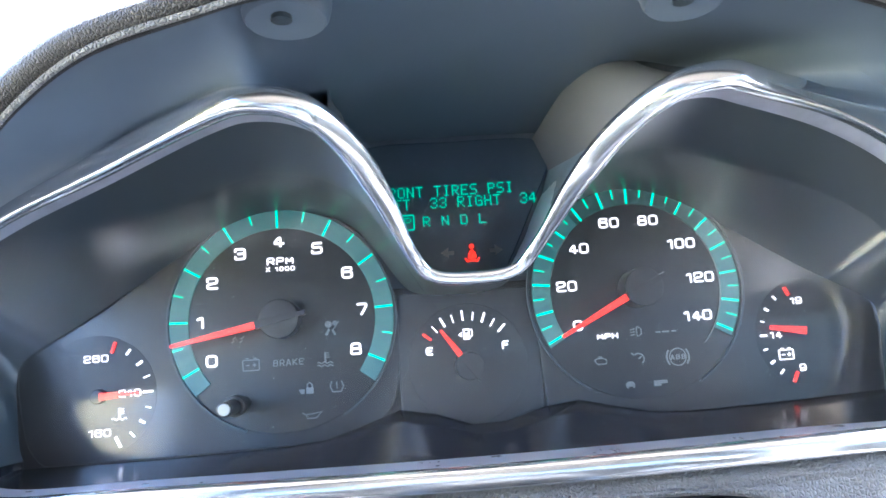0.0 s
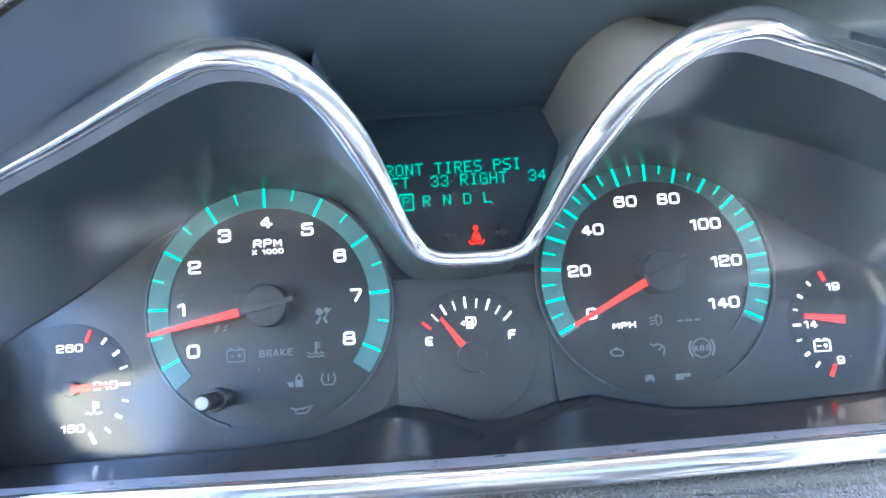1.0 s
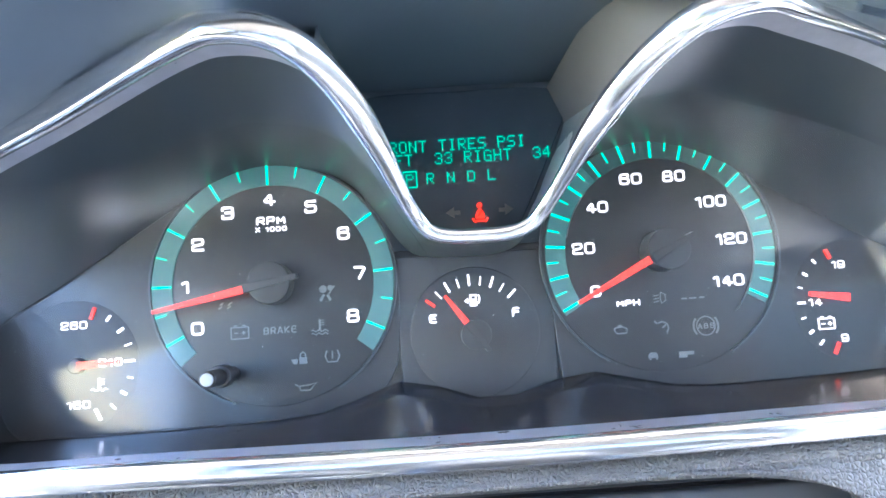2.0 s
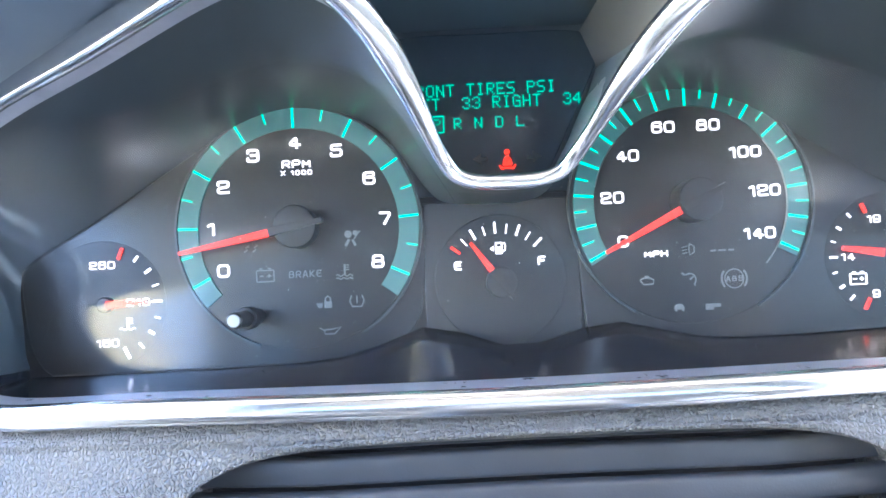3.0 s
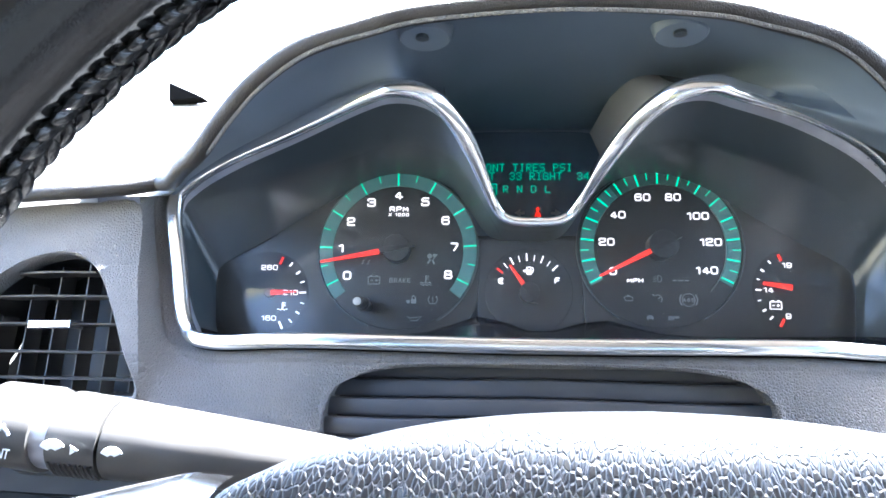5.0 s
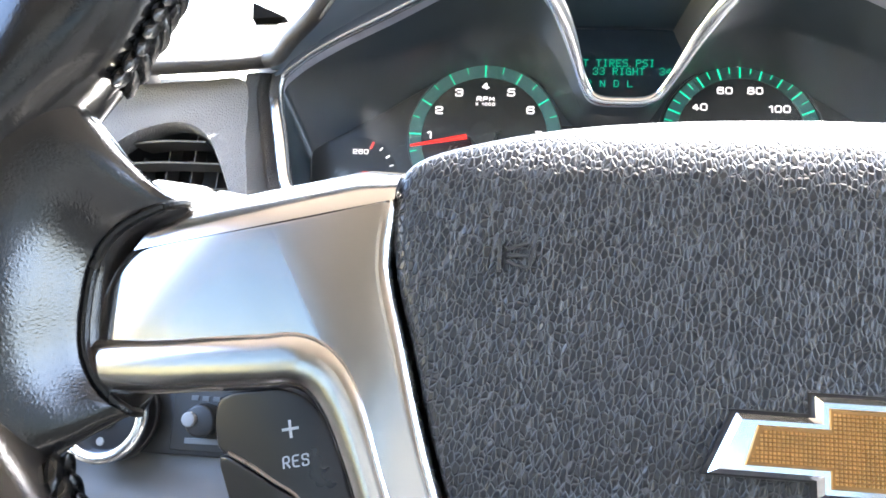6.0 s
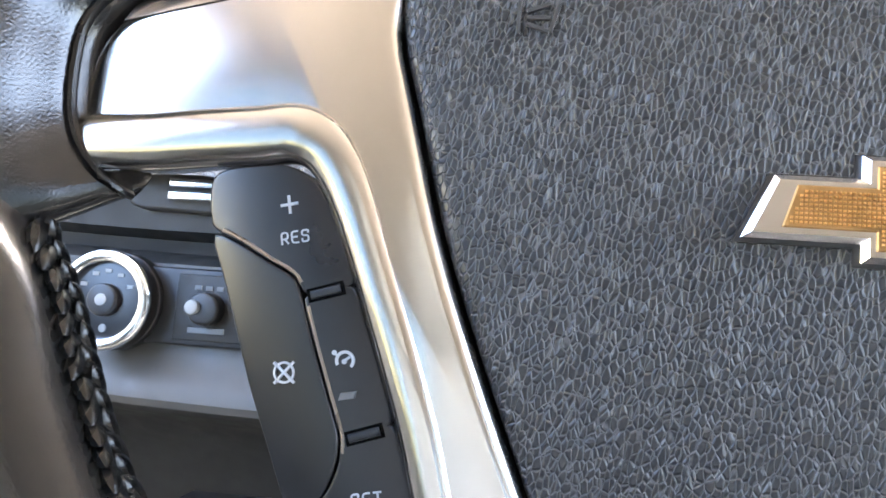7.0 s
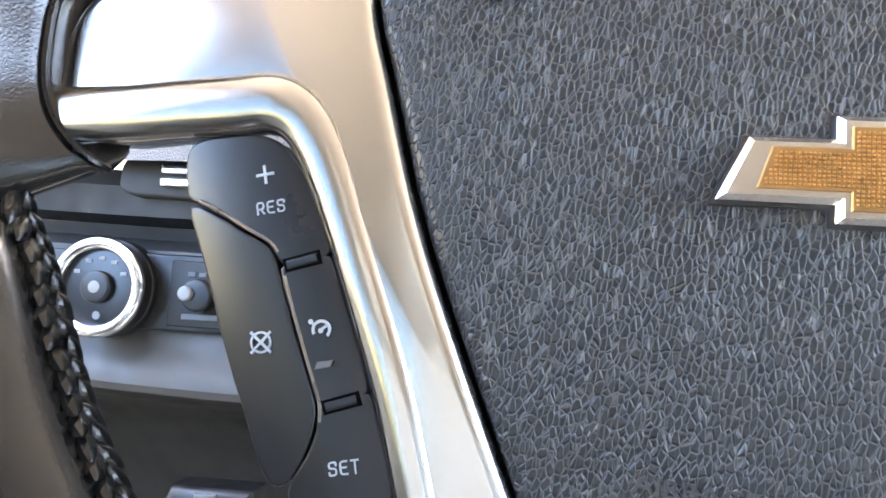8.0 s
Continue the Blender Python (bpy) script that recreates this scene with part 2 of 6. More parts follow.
def curve(points, per=8, closed=False):
    """A smooth line (Catmull-Rom) through points of any dimension."""
    p = [np.array(q, float) for q in points]
    n, out = len(p), []
    for i in range(n if closed else n - 1):
        if closed:
            a, b, c, d = p[i - 1], p[i], p[(i + 1) % n], p[(i + 2) % n]
        else:
            a, b, c, d = p[max(i - 1, 0)], p[i], p[i + 1], p[min(i + 2, n - 1)]
        for k in range(per):
            t = k / per
            out.append(0.5 * (2 * b + (c - a) * t + (2 * a - 5 * b + 4 * c - d) * t * t + (3 * b - a - 3 * c + d) * t**3))
    if not closed:
        out.append(p[-1])
    return out


def rows_faces(n, m, closed_n=False, closed_m=False, flip=False):
    faces = []
    for i in range(n if closed_n else n - 1):
        for j in range(m if closed_m else m - 1):
            q = (i * m + j, ((i + 1) % n) * m + j, ((i + 1) % n) * m + (j + 1) % m, i * m + (j + 1) % m)
            faces.append(q[::-1] if flip else q)
    return faces


def loft(name, rows, material, parent=None, label="", closed=False, flip=False, smooth=True):
    """A skin over rows of points, each of one length."""
    m = len(rows[0])
    verts = [v for row in rows for v in row]
    return mesh_object(name, verts, rows_faces(len(rows), m, False, closed, flip), material, parent, label, smooth)


def tube(name, path, profile, material, parent=None, label="", closed=False, side=(0, -1, 0), scales=None, caps=True):
    """Sweeps a closed profile (across, out) along a path; side is the way out of the surface that it lies on."""
    path = [Vector(p) for p in path]
    n, m, verts = len(path), len(profile), []
    for i, p in enumerate(path):
        a = path[i - 1] if (i or closed) else path[0]
        b = path[(i + 1) % n] if (i < n - 1 or closed) else path[-1]
        t = (b - a).normalized()
        out = Vector(side)
        out = (out - t * out.dot(t)).normalized()
        across = t.cross(out)
        k = scales[i] if scales else 1
        verts += [p + across * (u * k) + out * (v * k) for u, v in profile]
    faces = rows_faces(n, m, closed, True)
    if caps and not closed:
        faces += [tuple(range(m)), tuple(range((n - 1) * m, n * m))[::-1]]
    return mesh_object(name, verts, faces, material, parent, label)


def oval(a, b, n=12, power=2.0):
    pts = []
    for k in range(n):
        c, s = math.cos(2 * math.pi * k / n), math.sin(2 * math.pi * k / n)
        pts.append((a * math.copysign(abs(c) ** (2 / power), c), b * math.copysign(abs(s) ** (2 / power), s)))
    return pts


def area2(poly):
    return sum(poly[i - 1][0] * poly[i][1] - poly[i][0] * poly[i - 1][1] for i in range(len(poly))) / 2


def inset(poly, d):
    """Moves the sides of a counter-clockwise outline inwards by d."""
    out, n = [], len(poly)
    for i in range(n):
        a, b, c = (np.array(poly[i - 1]), np.array(poly[i]), np.array(poly[(i + 1) % n]))
        e, f = b - a, c - b
        e, f = e / (np.linalg.norm(e) + 1e-12), f / (np.linalg.norm(f) + 1e-12)
        n1, n2 = np.array((-e[1], e[0])), np.array((-f[1], f[0]))
        k = n1 + n2
        k = k / max(0.35, 1 + n1 @ n2)
        out.append(tuple(b + k * d))
    return out


def slab(name, poly, front, back, bevel, material, parent=None, label="", steps=4, bulge=0.0, dish=None):
    """An upright plate with this outline in x and z and a rounded front edge. front and back are y; dish(x, z) adds to y in front."""
    poly = [tuple(p) for p in poly]
    if area2(poly) < 0:
        poly = poly[::-1]
    n, rings = len(poly), []
    rings.append((poly, back, 0))
    for k in range(steps + 1):
        a = math.pi / 2 * k / steps
        rings.append((inset(poly, bevel * (1 - math.cos(a))) if k else poly, front + bevel * (1 - math.sin(a)), 1))
    cx, cz = np.mean([p[0] for p in poly]), np.mean([p[1] for p in poly])
    if bulge or dish:
        last = rings[-1][0]
        for k in (0.97, 0.94, 0.91, 0.87, 0.82, 0.75, 0.65, 0.5, 0.3, 0.12):
            rings.append(([(cx + (x - cx) * k, cz + (z - cz) * k) for x, z in last], front - bulge * (1 - k * k), 1))
    verts = []
    for ring, y, fore in rings:
        for x, z in ring:
            verts.append((x, y + (dish(x, z) if dish and fore else 0), z))
    faces = rows_faces(len(rings), n, False, True, True)
    faces.append(tuple(range((len(rings) - 1) * n, len(rings) * n))[::1])
    faces.append(tuple(range(n))[::-1])
    return mesh_object(name, verts, faces, material, parent, label)


def arc(cx, cz, r, a0, a1, n=24):
    return [(cx + r * math.cos(radians(a0 + (a1 - a0) * k / n)), cz + r * math.sin(radians(a0 + (a1 - a0) * k / n))) for k in range(n + 1)]


def bar(name, a, b, w, front, back, material, parent=None, label="", w2=None):
    """A flat bar from a to b (x, z) of width w (w2 at its far end)."""
    a, b = np.array(a, float), np.array(b, float)
    d = (b - a) / (np.linalg.norm(b - a) + 1e-9)
    s = np.array((-d[1], d[0])) / 2
    w2 = w if w2 is None else w2
    poly = [tuple(a + s * w), tuple(a - s * w), tuple(b - s * w2), tuple(b + s * w2)]
    return slab(name, poly, front, back, min(0.0001, w * 0.2), material, parent, label, steps=1)


def ring_band(name, cx, cz, r0, r1, a0, a1, front, back, material, parent=None, label="", n=48):
    return slab(name, arc(cx, cz, r1, a0, a1, n) + arc(cx, cz, r0, a1, a0, n), front, back, 0.0001, material, parent, label, steps=1)


def disc(name, cx, cz, r, front, back, bevel, material, parent=None, label="", n=48):
    return slab(name, arc(cx, cz, r, 0, 360 - 360 / n, n - 1), front, back, bevel, material, parent, label)


LETTERS = {}


def lettering(name, body, cx, cz, height, y, material, parent=None, label="", wide=1.0, turn=0.0, align="CENTER", bold=0.0, lean=0.0):
    """Words in the built-in font, upright in the dashboard's x and z, as a mesh."""
    key = (body, align, bold, lean)
    if key not in LETTERS:
        c = bpy.data.curves.new("words", "FONT")
        c.body, c.align_x, c.align_y, c.size, c.extrude, c.offset, c.shear = body, align, "CENTER", 1.0, 0.02, bold, lean
        c.resolution_u = 3
        o = bpy.data.objects.new("words", c)
        scene.collection.objects.link(o)
        me = bpy.data.meshes.new_from_object(o.evaluated_get(bpy.context.evaluated_depsgraph_get()))
        bpy.data.objects.remove(o)
        LETTERS[key] = me
    me = LETTERS[key].copy()
    me.name = name
    k = height / 0.7
    me.transform(Matrix.Translation((cx, y, cz)) @ pose(0, 0, 0, 0, -turn, 0) @ pose(0, 0, 0, 90, 0, 0) @ Matrix.Diagonal((k * wide, k, min(k, 0.01), 1)))
    me.materials.clear()
    me.materials.append(material)
    ob = new(name, me)
    if parent is not None:
        ob.parent = parent
    if label:
        ob["label"] = label
    return ob


# wide square-cornered letters as pen strokes in a unit box; a stroke that ends where it began is closed
PEN = {
    "0": "0,0 1,0 1,1 0,1 0,0", "1": ".08,.8 .55,1 .55,0", "2": "0,.72 0,1 1,1 1,.54 0,.4 0,0 1,0", "3": "0,.78 0,1 1,1 1,.53 .35,.53|1,.5 1,0 0,0 0,.22",
    "4": ".74,0 .74,1 0,.26 1.05,.26", "5": ".95,1 .06,1 .03,.56 1,.6 1,0 0,0 0,.2", "6": ".95,.8 .95,1 0,1 0,0 1,0 1,.58 .05,.58", "7": "0,1 1,1 .36,0",
    "8": ".05,.52 .95,.52 .95,1 .05,1 .05,.52|0,0 1,0 1,.52 0,.52 0,0", "9": ".05,.2 .05,0 1,0 1,1 0,1 0,.42 .95,.42",
    "R": "0,0 0,1 1,1 1,.42 0,.42|.5,.42 1,0", "P": "0,0 0,1 1,1 1,.42 0,.42", "M": "0,0 0,1 .5,.2 1,1 1,0", "X": "0,0 1,1|0,1 1,0", "H": "0,0 0,1|1,0 1,1|0,.5 1,.5",
    "E": "1,1 0,1 0,0 1,0|0,.52 .85,.52", "F": "1,1 0,1 0,0|0,.5 .85,.5", "B": "0,0 1,0 1,.52 0,.52|0,0 0,1 .93,1 .93,.52", "A": "0,0 .42,1 .58,1 1,0|.18,.3 .82,.3", "K": "0,0 0,1|1,1 .1,.48|.1,.52 1,0",
    "S": "1,.78 1,1 0,1 0,.53 1,.53 1,0 0,0 0,.22", "T": "0,1 1,1|.5,1 .5,0", "I": ".5,0 .5,1", "G": "1,.8 1,1 0,1 0,0 1,0 1,.46 .55,.46", "O": "0,0 1,0 1,1 0,1 0,0", "N": "0,0 0,1 1,0 1,1",
}


def rounded(points, closed, r):
    """A line with its corners turned into short arcs."""
    p = [np.array(q, float) for q in points]
    if closed:
        p = p[:-1]
    out, n = [], len(p)
    for i, b in enumerate(p):
        if not closed and i in (0, n - 1):
            out.append(b)
            continue
        a, c = p[i - 1], p[(i + 1) % n]
        d1, d2 = a - b, c - b
        l1, l2 = np.linalg.norm(d1), np.linalg.norm(d2)
        k = min(r, l1 * 0.45, l2 * 0.45)
        e, f = b + d1 / l1 * k, b + d2 / l2 * k
        for t in (0.0, 0.33, 0.67, 1.0):
            out.append((1 - t) ** 2 * e + 2 * t * (1 - t) * b + t * t * f)
    return out


def strokes(name, body, cx, cz, height, y, material, parent=None, label="", wide=1.0, weight=0.22, turn=0.0, gap=0.3, curl=0.24):
    """Words drawn with a square pen, upright in the dashboard's x and z, as one raised mesh."""
    verts, faces = [], []
    w, h, pen = height * (wide - weight), height * (1 - weight), height * weight
    pens = {"1": 0.62, "I": 0.2, " ": 0.4}
    steps = [w * pens.get(ch, 1.0) + pen + height * gap for ch in body]
    x0 = -(sum(steps) - height * gap) / 2 + pen / 2
    for ch, step in zip(body, steps):
        for line in PEN.get(ch, "").split("|"):
            if not line:
                continue
            pts = [tuple(float(v) for v in q.split(",")) for q in line.split()]
            pts = [(x0 + (u - (0.4 if ch == "I" else 0)) * w, (v - 0.5) * h) for u, v in pts]
            closed = pts[0] == pts[-1]
            run = rounded(pts, closed, height * curl)
            n, first = len(run), len(verts)
            for i, q in enumerate(run):
                a = run[i - 1] if (i or closed) else run[0]
                b = run[(i + 1) % n] if (i < n - 1 or closed) else run[-1]
                t = (b - a) / (np.linalg.norm(b - a) + 1e-12)
                end = 0.0 if closed or 0 < i < n - 1 else (-0.5 if i == 0 else 0.5)
                q = q + t * pen * end
                s = np.array((-t[1], t[0])) * pen / 2
                verts += [(*(q + s), 0.0), (*(q - s), 0.0), (*(q + s), 1.0), (*(q - s), 1.0)]
            for i in range(n if closed else n - 1):
                a, b = first + 4 * i, first + 4 * ((i + 1) % n)
                faces += [(a, a + 1, b + 1, b), (a + 2, a, b, b + 2), (a + 1, a + 3, b + 3, b + 1)]
        x0 += step
    c, s = math.cos(radians(turn)), math.sin(radians(turn))
    place = [(cx + u * c - v * s, y + 0.0003 * k, cz + u * s + v * c) for u, v, k in verts]
    return mesh_object(name, place, faces, material, parent, label, smooth=False)


DOTS = {
    "F": "1F 10 10 1E 10 10 10", "R": "1E 11 11 1E 14 12 11", "O": "0E 11 11 11 11 11 0E", "N": "11 19 19 15 13 13 11",
    "T": "1F 04 04 04 04 04 04", "I": "0E 04 04 04 04 04 0E", "E": "1F 10 10 1E 10 10 1F", "S": "0F 10 10 0E 01 01 1E",
    "P": "1E 11 11 1E 10 10 10", "L": "10 10 10 10 10 10 1F", "G": "0E 11 10 17 11 11 0F", "H": "11 11 11 1F 11 11 11",
    "3": "0E 11 01 06 01 11 0E", "4": "02 06 0A 12 1F 02 02", "D": "1E 11 11 11 11 11 1E",
}


def dot_letter(ch, x, z, w, h, y, parent):
    """One character of a dot-matrix display, lower left at x, z."""
    verts, faces = [], []
    for r, code in enumerate(DOTS[ch].split()):
        for c in range(5):
            if int(code, 16) >> (4 - c) & 1:
                a, b = x + w * c / 5, z + h * (6 - r) / 7
                i = len(verts)
                dx, dz = w / 5 * 0.72, h / 7 * 0.72
                verts += [(a, y, b), (a + dx, y, b), (a + dx, y, b + dz), (a, y, b + dz), (a, y + 3e-4, b), (a + dx, y + 3e-4, b), (a + dx, y + 3e-4, b + dz), (a, y + 3e-4, b + dz)]
                faces += [tuple(i + k for k in f) for f in ((0, 1, 2, 3), (0, 4, 5, 1), (1, 5, 6, 2), (2, 6, 7, 3), (3, 7, 4, 0))]
    return mesh_object("character", verts, faces, M_LCD, parent, smooth=False)

# ---- instrument cluster ----
def mid(y):
    """The dashboard's line of symmetry at this depth."""
    return 0.0025 - 0.086 * y


# half of the bright trim, from the dip in the middle over the hump and round the end to the bottom, with the face's edge behind it
HALF = [
    (0.0060, -0.042, 0.0283, 0.0060, 0.0255), (-0.0090, -0.042, 0.0300, -0.0130, 0.0265), (-0.0165, -0.047, 0.0380, -0.0210, 0.0310),
    (-0.0260, -0.065, 0.0570, -0.0310, 0.0453), (-0.0355, -0.080, 0.0705, -0.0400, 0.0565), (-0.0470, -0.092, 0.0785, -0.0520, 0.0630),
    (-0.0620, -0.095, 0.0815, -0.0735, 0.0670), (-0.0780, -0.090, 0.0800, -0.0960, 0.0610), (-0.1215, -0.065, 0.0720, -0.1225, 0.0450),
    (-0.1610, -0.045, 0.0640, -0.1520, 0.0265), (-0.1880, -0.032, 0.0540, -0.1780, 0.0115), (-0.1990, -0.028, 0.0405, -0.1825, 0.0030),
    (-0.1900, -0.035, 0.0033, -0.1820, -0.0120), (-0.1790, -0.045, -0.0270, -0.1800, -0.0290), (-0.1615, -0.055, -0.0364, -0.1720, -0.0345),
    (-0.1065, -0.068, -0.0355, -0.1075, -0.0345), (0.0035, -0.070, -0.0367, 0.0035, -0.0345),
]
def far_lift(x, y, z):
    """The far shoulder of the frame stands a little prouder and higher than the near one."""
    k = float(np.interp(x, (0.104, 0.136, 0.176, 0.205), (0.0, 1.0, 0.9, 0.0))) if z > 0.03 else 0.0
    return (x, y - 0.004 * k, z + 0.0055 * k)


OTHER = [(*far_lift(2 * mid(y) - x, y, z), 2 * mid(0) - fx, fz) for x, y, z, fx, fz in HALF[1:-1]][::-1]
LOOP = curve(HALF + OTHER, 8, True)
def low_part(z):
    """0 along the humps, 1 along the bottom bar."""
    return max(0.0, min(1.0, -(z + 0.005) / 0.025))


def dip_part(t):
    """1 along the bottom of the dip, 0 over the humps."""
    return max(0.0, min(1.0, (0.062 - t.z) / 0.02)) * (1.0 if abs(t.x - 0.006) < 0.06 and t.z > 0.0 else 0.0)


TRIM = [Vector((q[0], q[1], q[2] - 0.0014 * low_part(q[2]))) for q in LOOP]
EDGE = [Vector((q[3], 0.0, q[4])) for q in LOOP]

cluster = thing("instrument_cluster", "black instrument cluster with lit teal gauges behind a lens filmed with dust", "instrument cluster")
trim_profile = oval(0.0044, 0.0034, 20, 3.2)
tube("bright_trim", TRIM, trim_profile, M_CHROME, cluster, "bright chrome trim round the gauges", True, scales=[1.0 - 0.12 * low_part(t.z) - 0.42 * dip_part(t) for t in TRIM])
inner = [t.lerp(e, 0.10 + 0.17 * low_part(t.z)) + Vector((0, 0.002, 0.0016 * low_part(t.z))) for t, e in zip(TRIM, EDGE)]
deep = [t.lerp(e, 0.125 + 0.20 * low_part(t.z)) + Vector((0, 0.003, 0.0012 * low_part(t.z))) for t, e in zip(TRIM, EDGE)]
loft("inner_rim", [[t + Vector((0, 0.001, 0)) for t in TRIM], inner, deep], M_CHROME_DK, cluster, "smoky grey inner rim of the lens", True)
# clear lens, a curved sheet standing a little way down the shroud, its top and bottom nearer the driver
def lens_y(x, z):
    back = -0.0150 + 0.3 * (x - 0.005) ** 2
    z -= float(np.interp(x, (-0.150, -0.138, -0.104, -0.065, -0.020), (-0.0130, -0.0090, 0.0040, 0.0080, 0.0)))
    if z < 0:
        return back - 0.6 * z * z
    return back - (12.0 * z * z if z < 0.02 else 0.0048 + 0.48 * (z - 0.02))


def sill_line(x):
    """Height of the sill's back edge, stepping up between the gauge pods."""
    return 0.0022 - 0.010 * max(0.0, -x - 0.03) + float(np.interp(x, (-0.176, -0.126, -0.080, -0.060, -0.048, -0.038, -0.030, -0.024, -0.010, -0.004, 0.004, 0.013, 0.023, 0.031, 0.037, 0.046, 0.053, 0.064, 0.072, 0.094, 0.138, 0.182),
                                    (-0.0336, -0.0337, -0.0332, -0.0322, -0.0306, -0.0265, -0.0225, -0.0222, -0.0252, -0.0276, -0.0302, -0.0308, -0.0286, -0.0258, -0.0240, -0.0236, -0.0243, -0.0280, -0.0302, -0.0318, -0.0312, -0.0300)))


edge = []
for t, e in zip(TRIM, EDGE):
    best = 1.0
    for k in range(101):
        p = t.lerp(e, k / 100)
        if p.y > lens_y(p.x, p.z):
            best = k / 100
            break
    p = t.lerp(e, min(1.0, max(0.05, best)))
    if p.z < 0:
        p.z = max(p.z, sill_line(p.x))
    edge.append(Vector((p.x, lens_y(p.x, p.z), p.z)))

skin = [deep] + [[a.lerp(b, k) for a, b in zip(deep, EDGE)] for k in (0.33, 0.66, 1.0)]
low = [i for i, t in enumerate(TRIM) if t.z < -0.0300]
first, last = min(low), max(low)
loft("shroud", [row[last:] + row[:first + 1] for row in skin], M_SHROUD, cluster, "dark matte shroud sloping down to the gauges")
sill_rows = [deep] + [[a.lerp(b, k) for a, b in zip(deep, edge)] for k in (0.33, 0.66, 1.0)] + [[p + Vector((0, 0.004, -0.0006)) for p in edge]]
loft("sill", [row[first:last + 1] for row in sill_rows], M_SILL, cluster, "black sill under the gauges")
# back plate, behind every gauge
BACK = [(-0.186, -0.038), (0.193, -0.038), (0.193, 0.02), (0.113, 0.07), (0.05, 0.07), (0.04, 0.03), (-0.03, 0.03), (-0.04, 0.068), (-0.11, 0.068), (-0.187, 0.02)]
slab("back_plate", BACK, 0.004, 0.010, 0.001, M_BLACK, cluster)
left_face = curve([(-0.1715, -0.0336), (-0.1765, -0.0285), (-0.1800, -0.0190), (-0.1825, 0.0035), (-0.1775, 0.0115), (-0.150, 0.0275), (-0.1225, 0.0455), (-0.0965, 0.0615)], 5) \
    + [np.array(p) for p in arc(-0.0735, 0.0197, 0.0490, 115, 25, 16)] \
    + curve([(-0.0255, 0.030), (-0.0240, 0.015), (-0.0255, -0.010), (-0.0300, -0.0215), (-0.0375, -0.0265), (-0.048, -0.0306), (-0.0600, -0.0322), (-0.0815, -0.0330), (-0.1256, -0.0337)], 5)
slab("face_panel", left_face, 0.0006, 0.0036, 0.0006, M_FACE, cluster, "charcoal gauge panel with dust and light scratches")
mid_face = curve([(-0.0245, 0.027), (-0.0245, -0.0225), (-0.0180, -0.0246), (-0.0086, -0.0254), (-0.0043, -0.0280), (0.0030, -0.0304), (0.0130, -0.0308), (0.0231, -0.0286), (0.0309, -0.0258), (0.0355, -0.0245), (0.0365, 0.027)], 6)
slab("face_panel", mid_face, 0.0012, 0.0036, 0.0006, M_FACE, cluster)
right_face = curve([(0.0375, -0.0240), (0.0450, -0.0236), (0.0530, -0.0243), (0.0637, -0.0280), (0.0723, -0.0302), (0.0941, -0.0318), (0.138, -0.0312), (0.182, -0.0300), (0.189, -0.012), (0.191, 0.005), (0.188, 0.016), (0.159, 0.038), (0.1126, 0.0655), (0.0880, 0.0712), (0.060, 0.064), (0.0375, 0.040)], 6, True)
slab("face_panel", right_face, 0.0006, 0.0036, 0.0006, M_FACE, cluster)

CT, CS = (-0.0730, 0.0198), (0.0803, 0.0224)


def polar(c, r, a):
    return (c[0] + r * math.cos(radians(a)), c[1] + r * math.sin(radians(a)))


def needle(parent, c, a, r0, r1, w0, w1, y, hub_r):
    bar("needle", polar(c, r0, a), polar(c, r1, a), w0, y, y + 0.0012, M_RED, parent, "glowing red needle", w1)
    bar("tail", polar(c, r0, a), polar(c, -hub_r * 1.35, a), w0 * 1.2, y - 0.0020, y + 0.0014, M_BLACK, parent, "", w0 * 0.6)
    disc("hub", c[0], c[1], hub_r, y - 0.0015, 0.0, 0.0005, M_DIAL, parent, "black needle hub")


# tachometer
tach = disc("tachometer", *CT, 0.0472, -0.0002, 0.0006, 0.0003, M_DIAL, cluster, "black rev counter dial with a teal band, needle just under one", 72)
ring_band("band", *CT, 0.0393, 0.0472, -37, 219, -0.0008, 0.0, M_TEAL_DIM, tach, "translucent teal scale band")
ring_band("outer_ring", *CT, 0.0476, 0.0484, -60, 250, -0.0012, 0.0006, M_SHROUD, tach)
TACH0, TACHK = 207.3, -29.1
for k in range(17):
    a = TACH0 + TACHK * k / 2
    major = k % 2 == 0
    bar("tick", polar(CT, 0.0394 if major else 0.0427, a), polar(CT, 0.0472, a), 0.00085 if major else 0.0006, -0.0011, -0.0007, M_TEAL, tach)
for k in range(9):
    x, z = polar(CT, 0.0343 if k in (1, 7) else 0.0337, TACH0 + TACHK * k)
    strokes("numeral", str(k), x, z, 0.0051, -0.0006, M_WHITE, tach, wide=0.96, weight=0.165)
strokes("legend", "RPM", CT[0], CT[1] + 0.0252, 0.0031, -0.0006, M_WHITE, tach, wide=1.05, weight=0.18, gap=0.24)
strokes("legend", "X 1000", CT[0], CT[1] + 0.0217, 0.0019, -0.0006, M_WHITE, tach, wide=0.95, weight=0.19)
needle(tach, CT, 190.5, 0.0100, 0.0455, 0.0030, 0.0013, -0.0075, 0.0082)

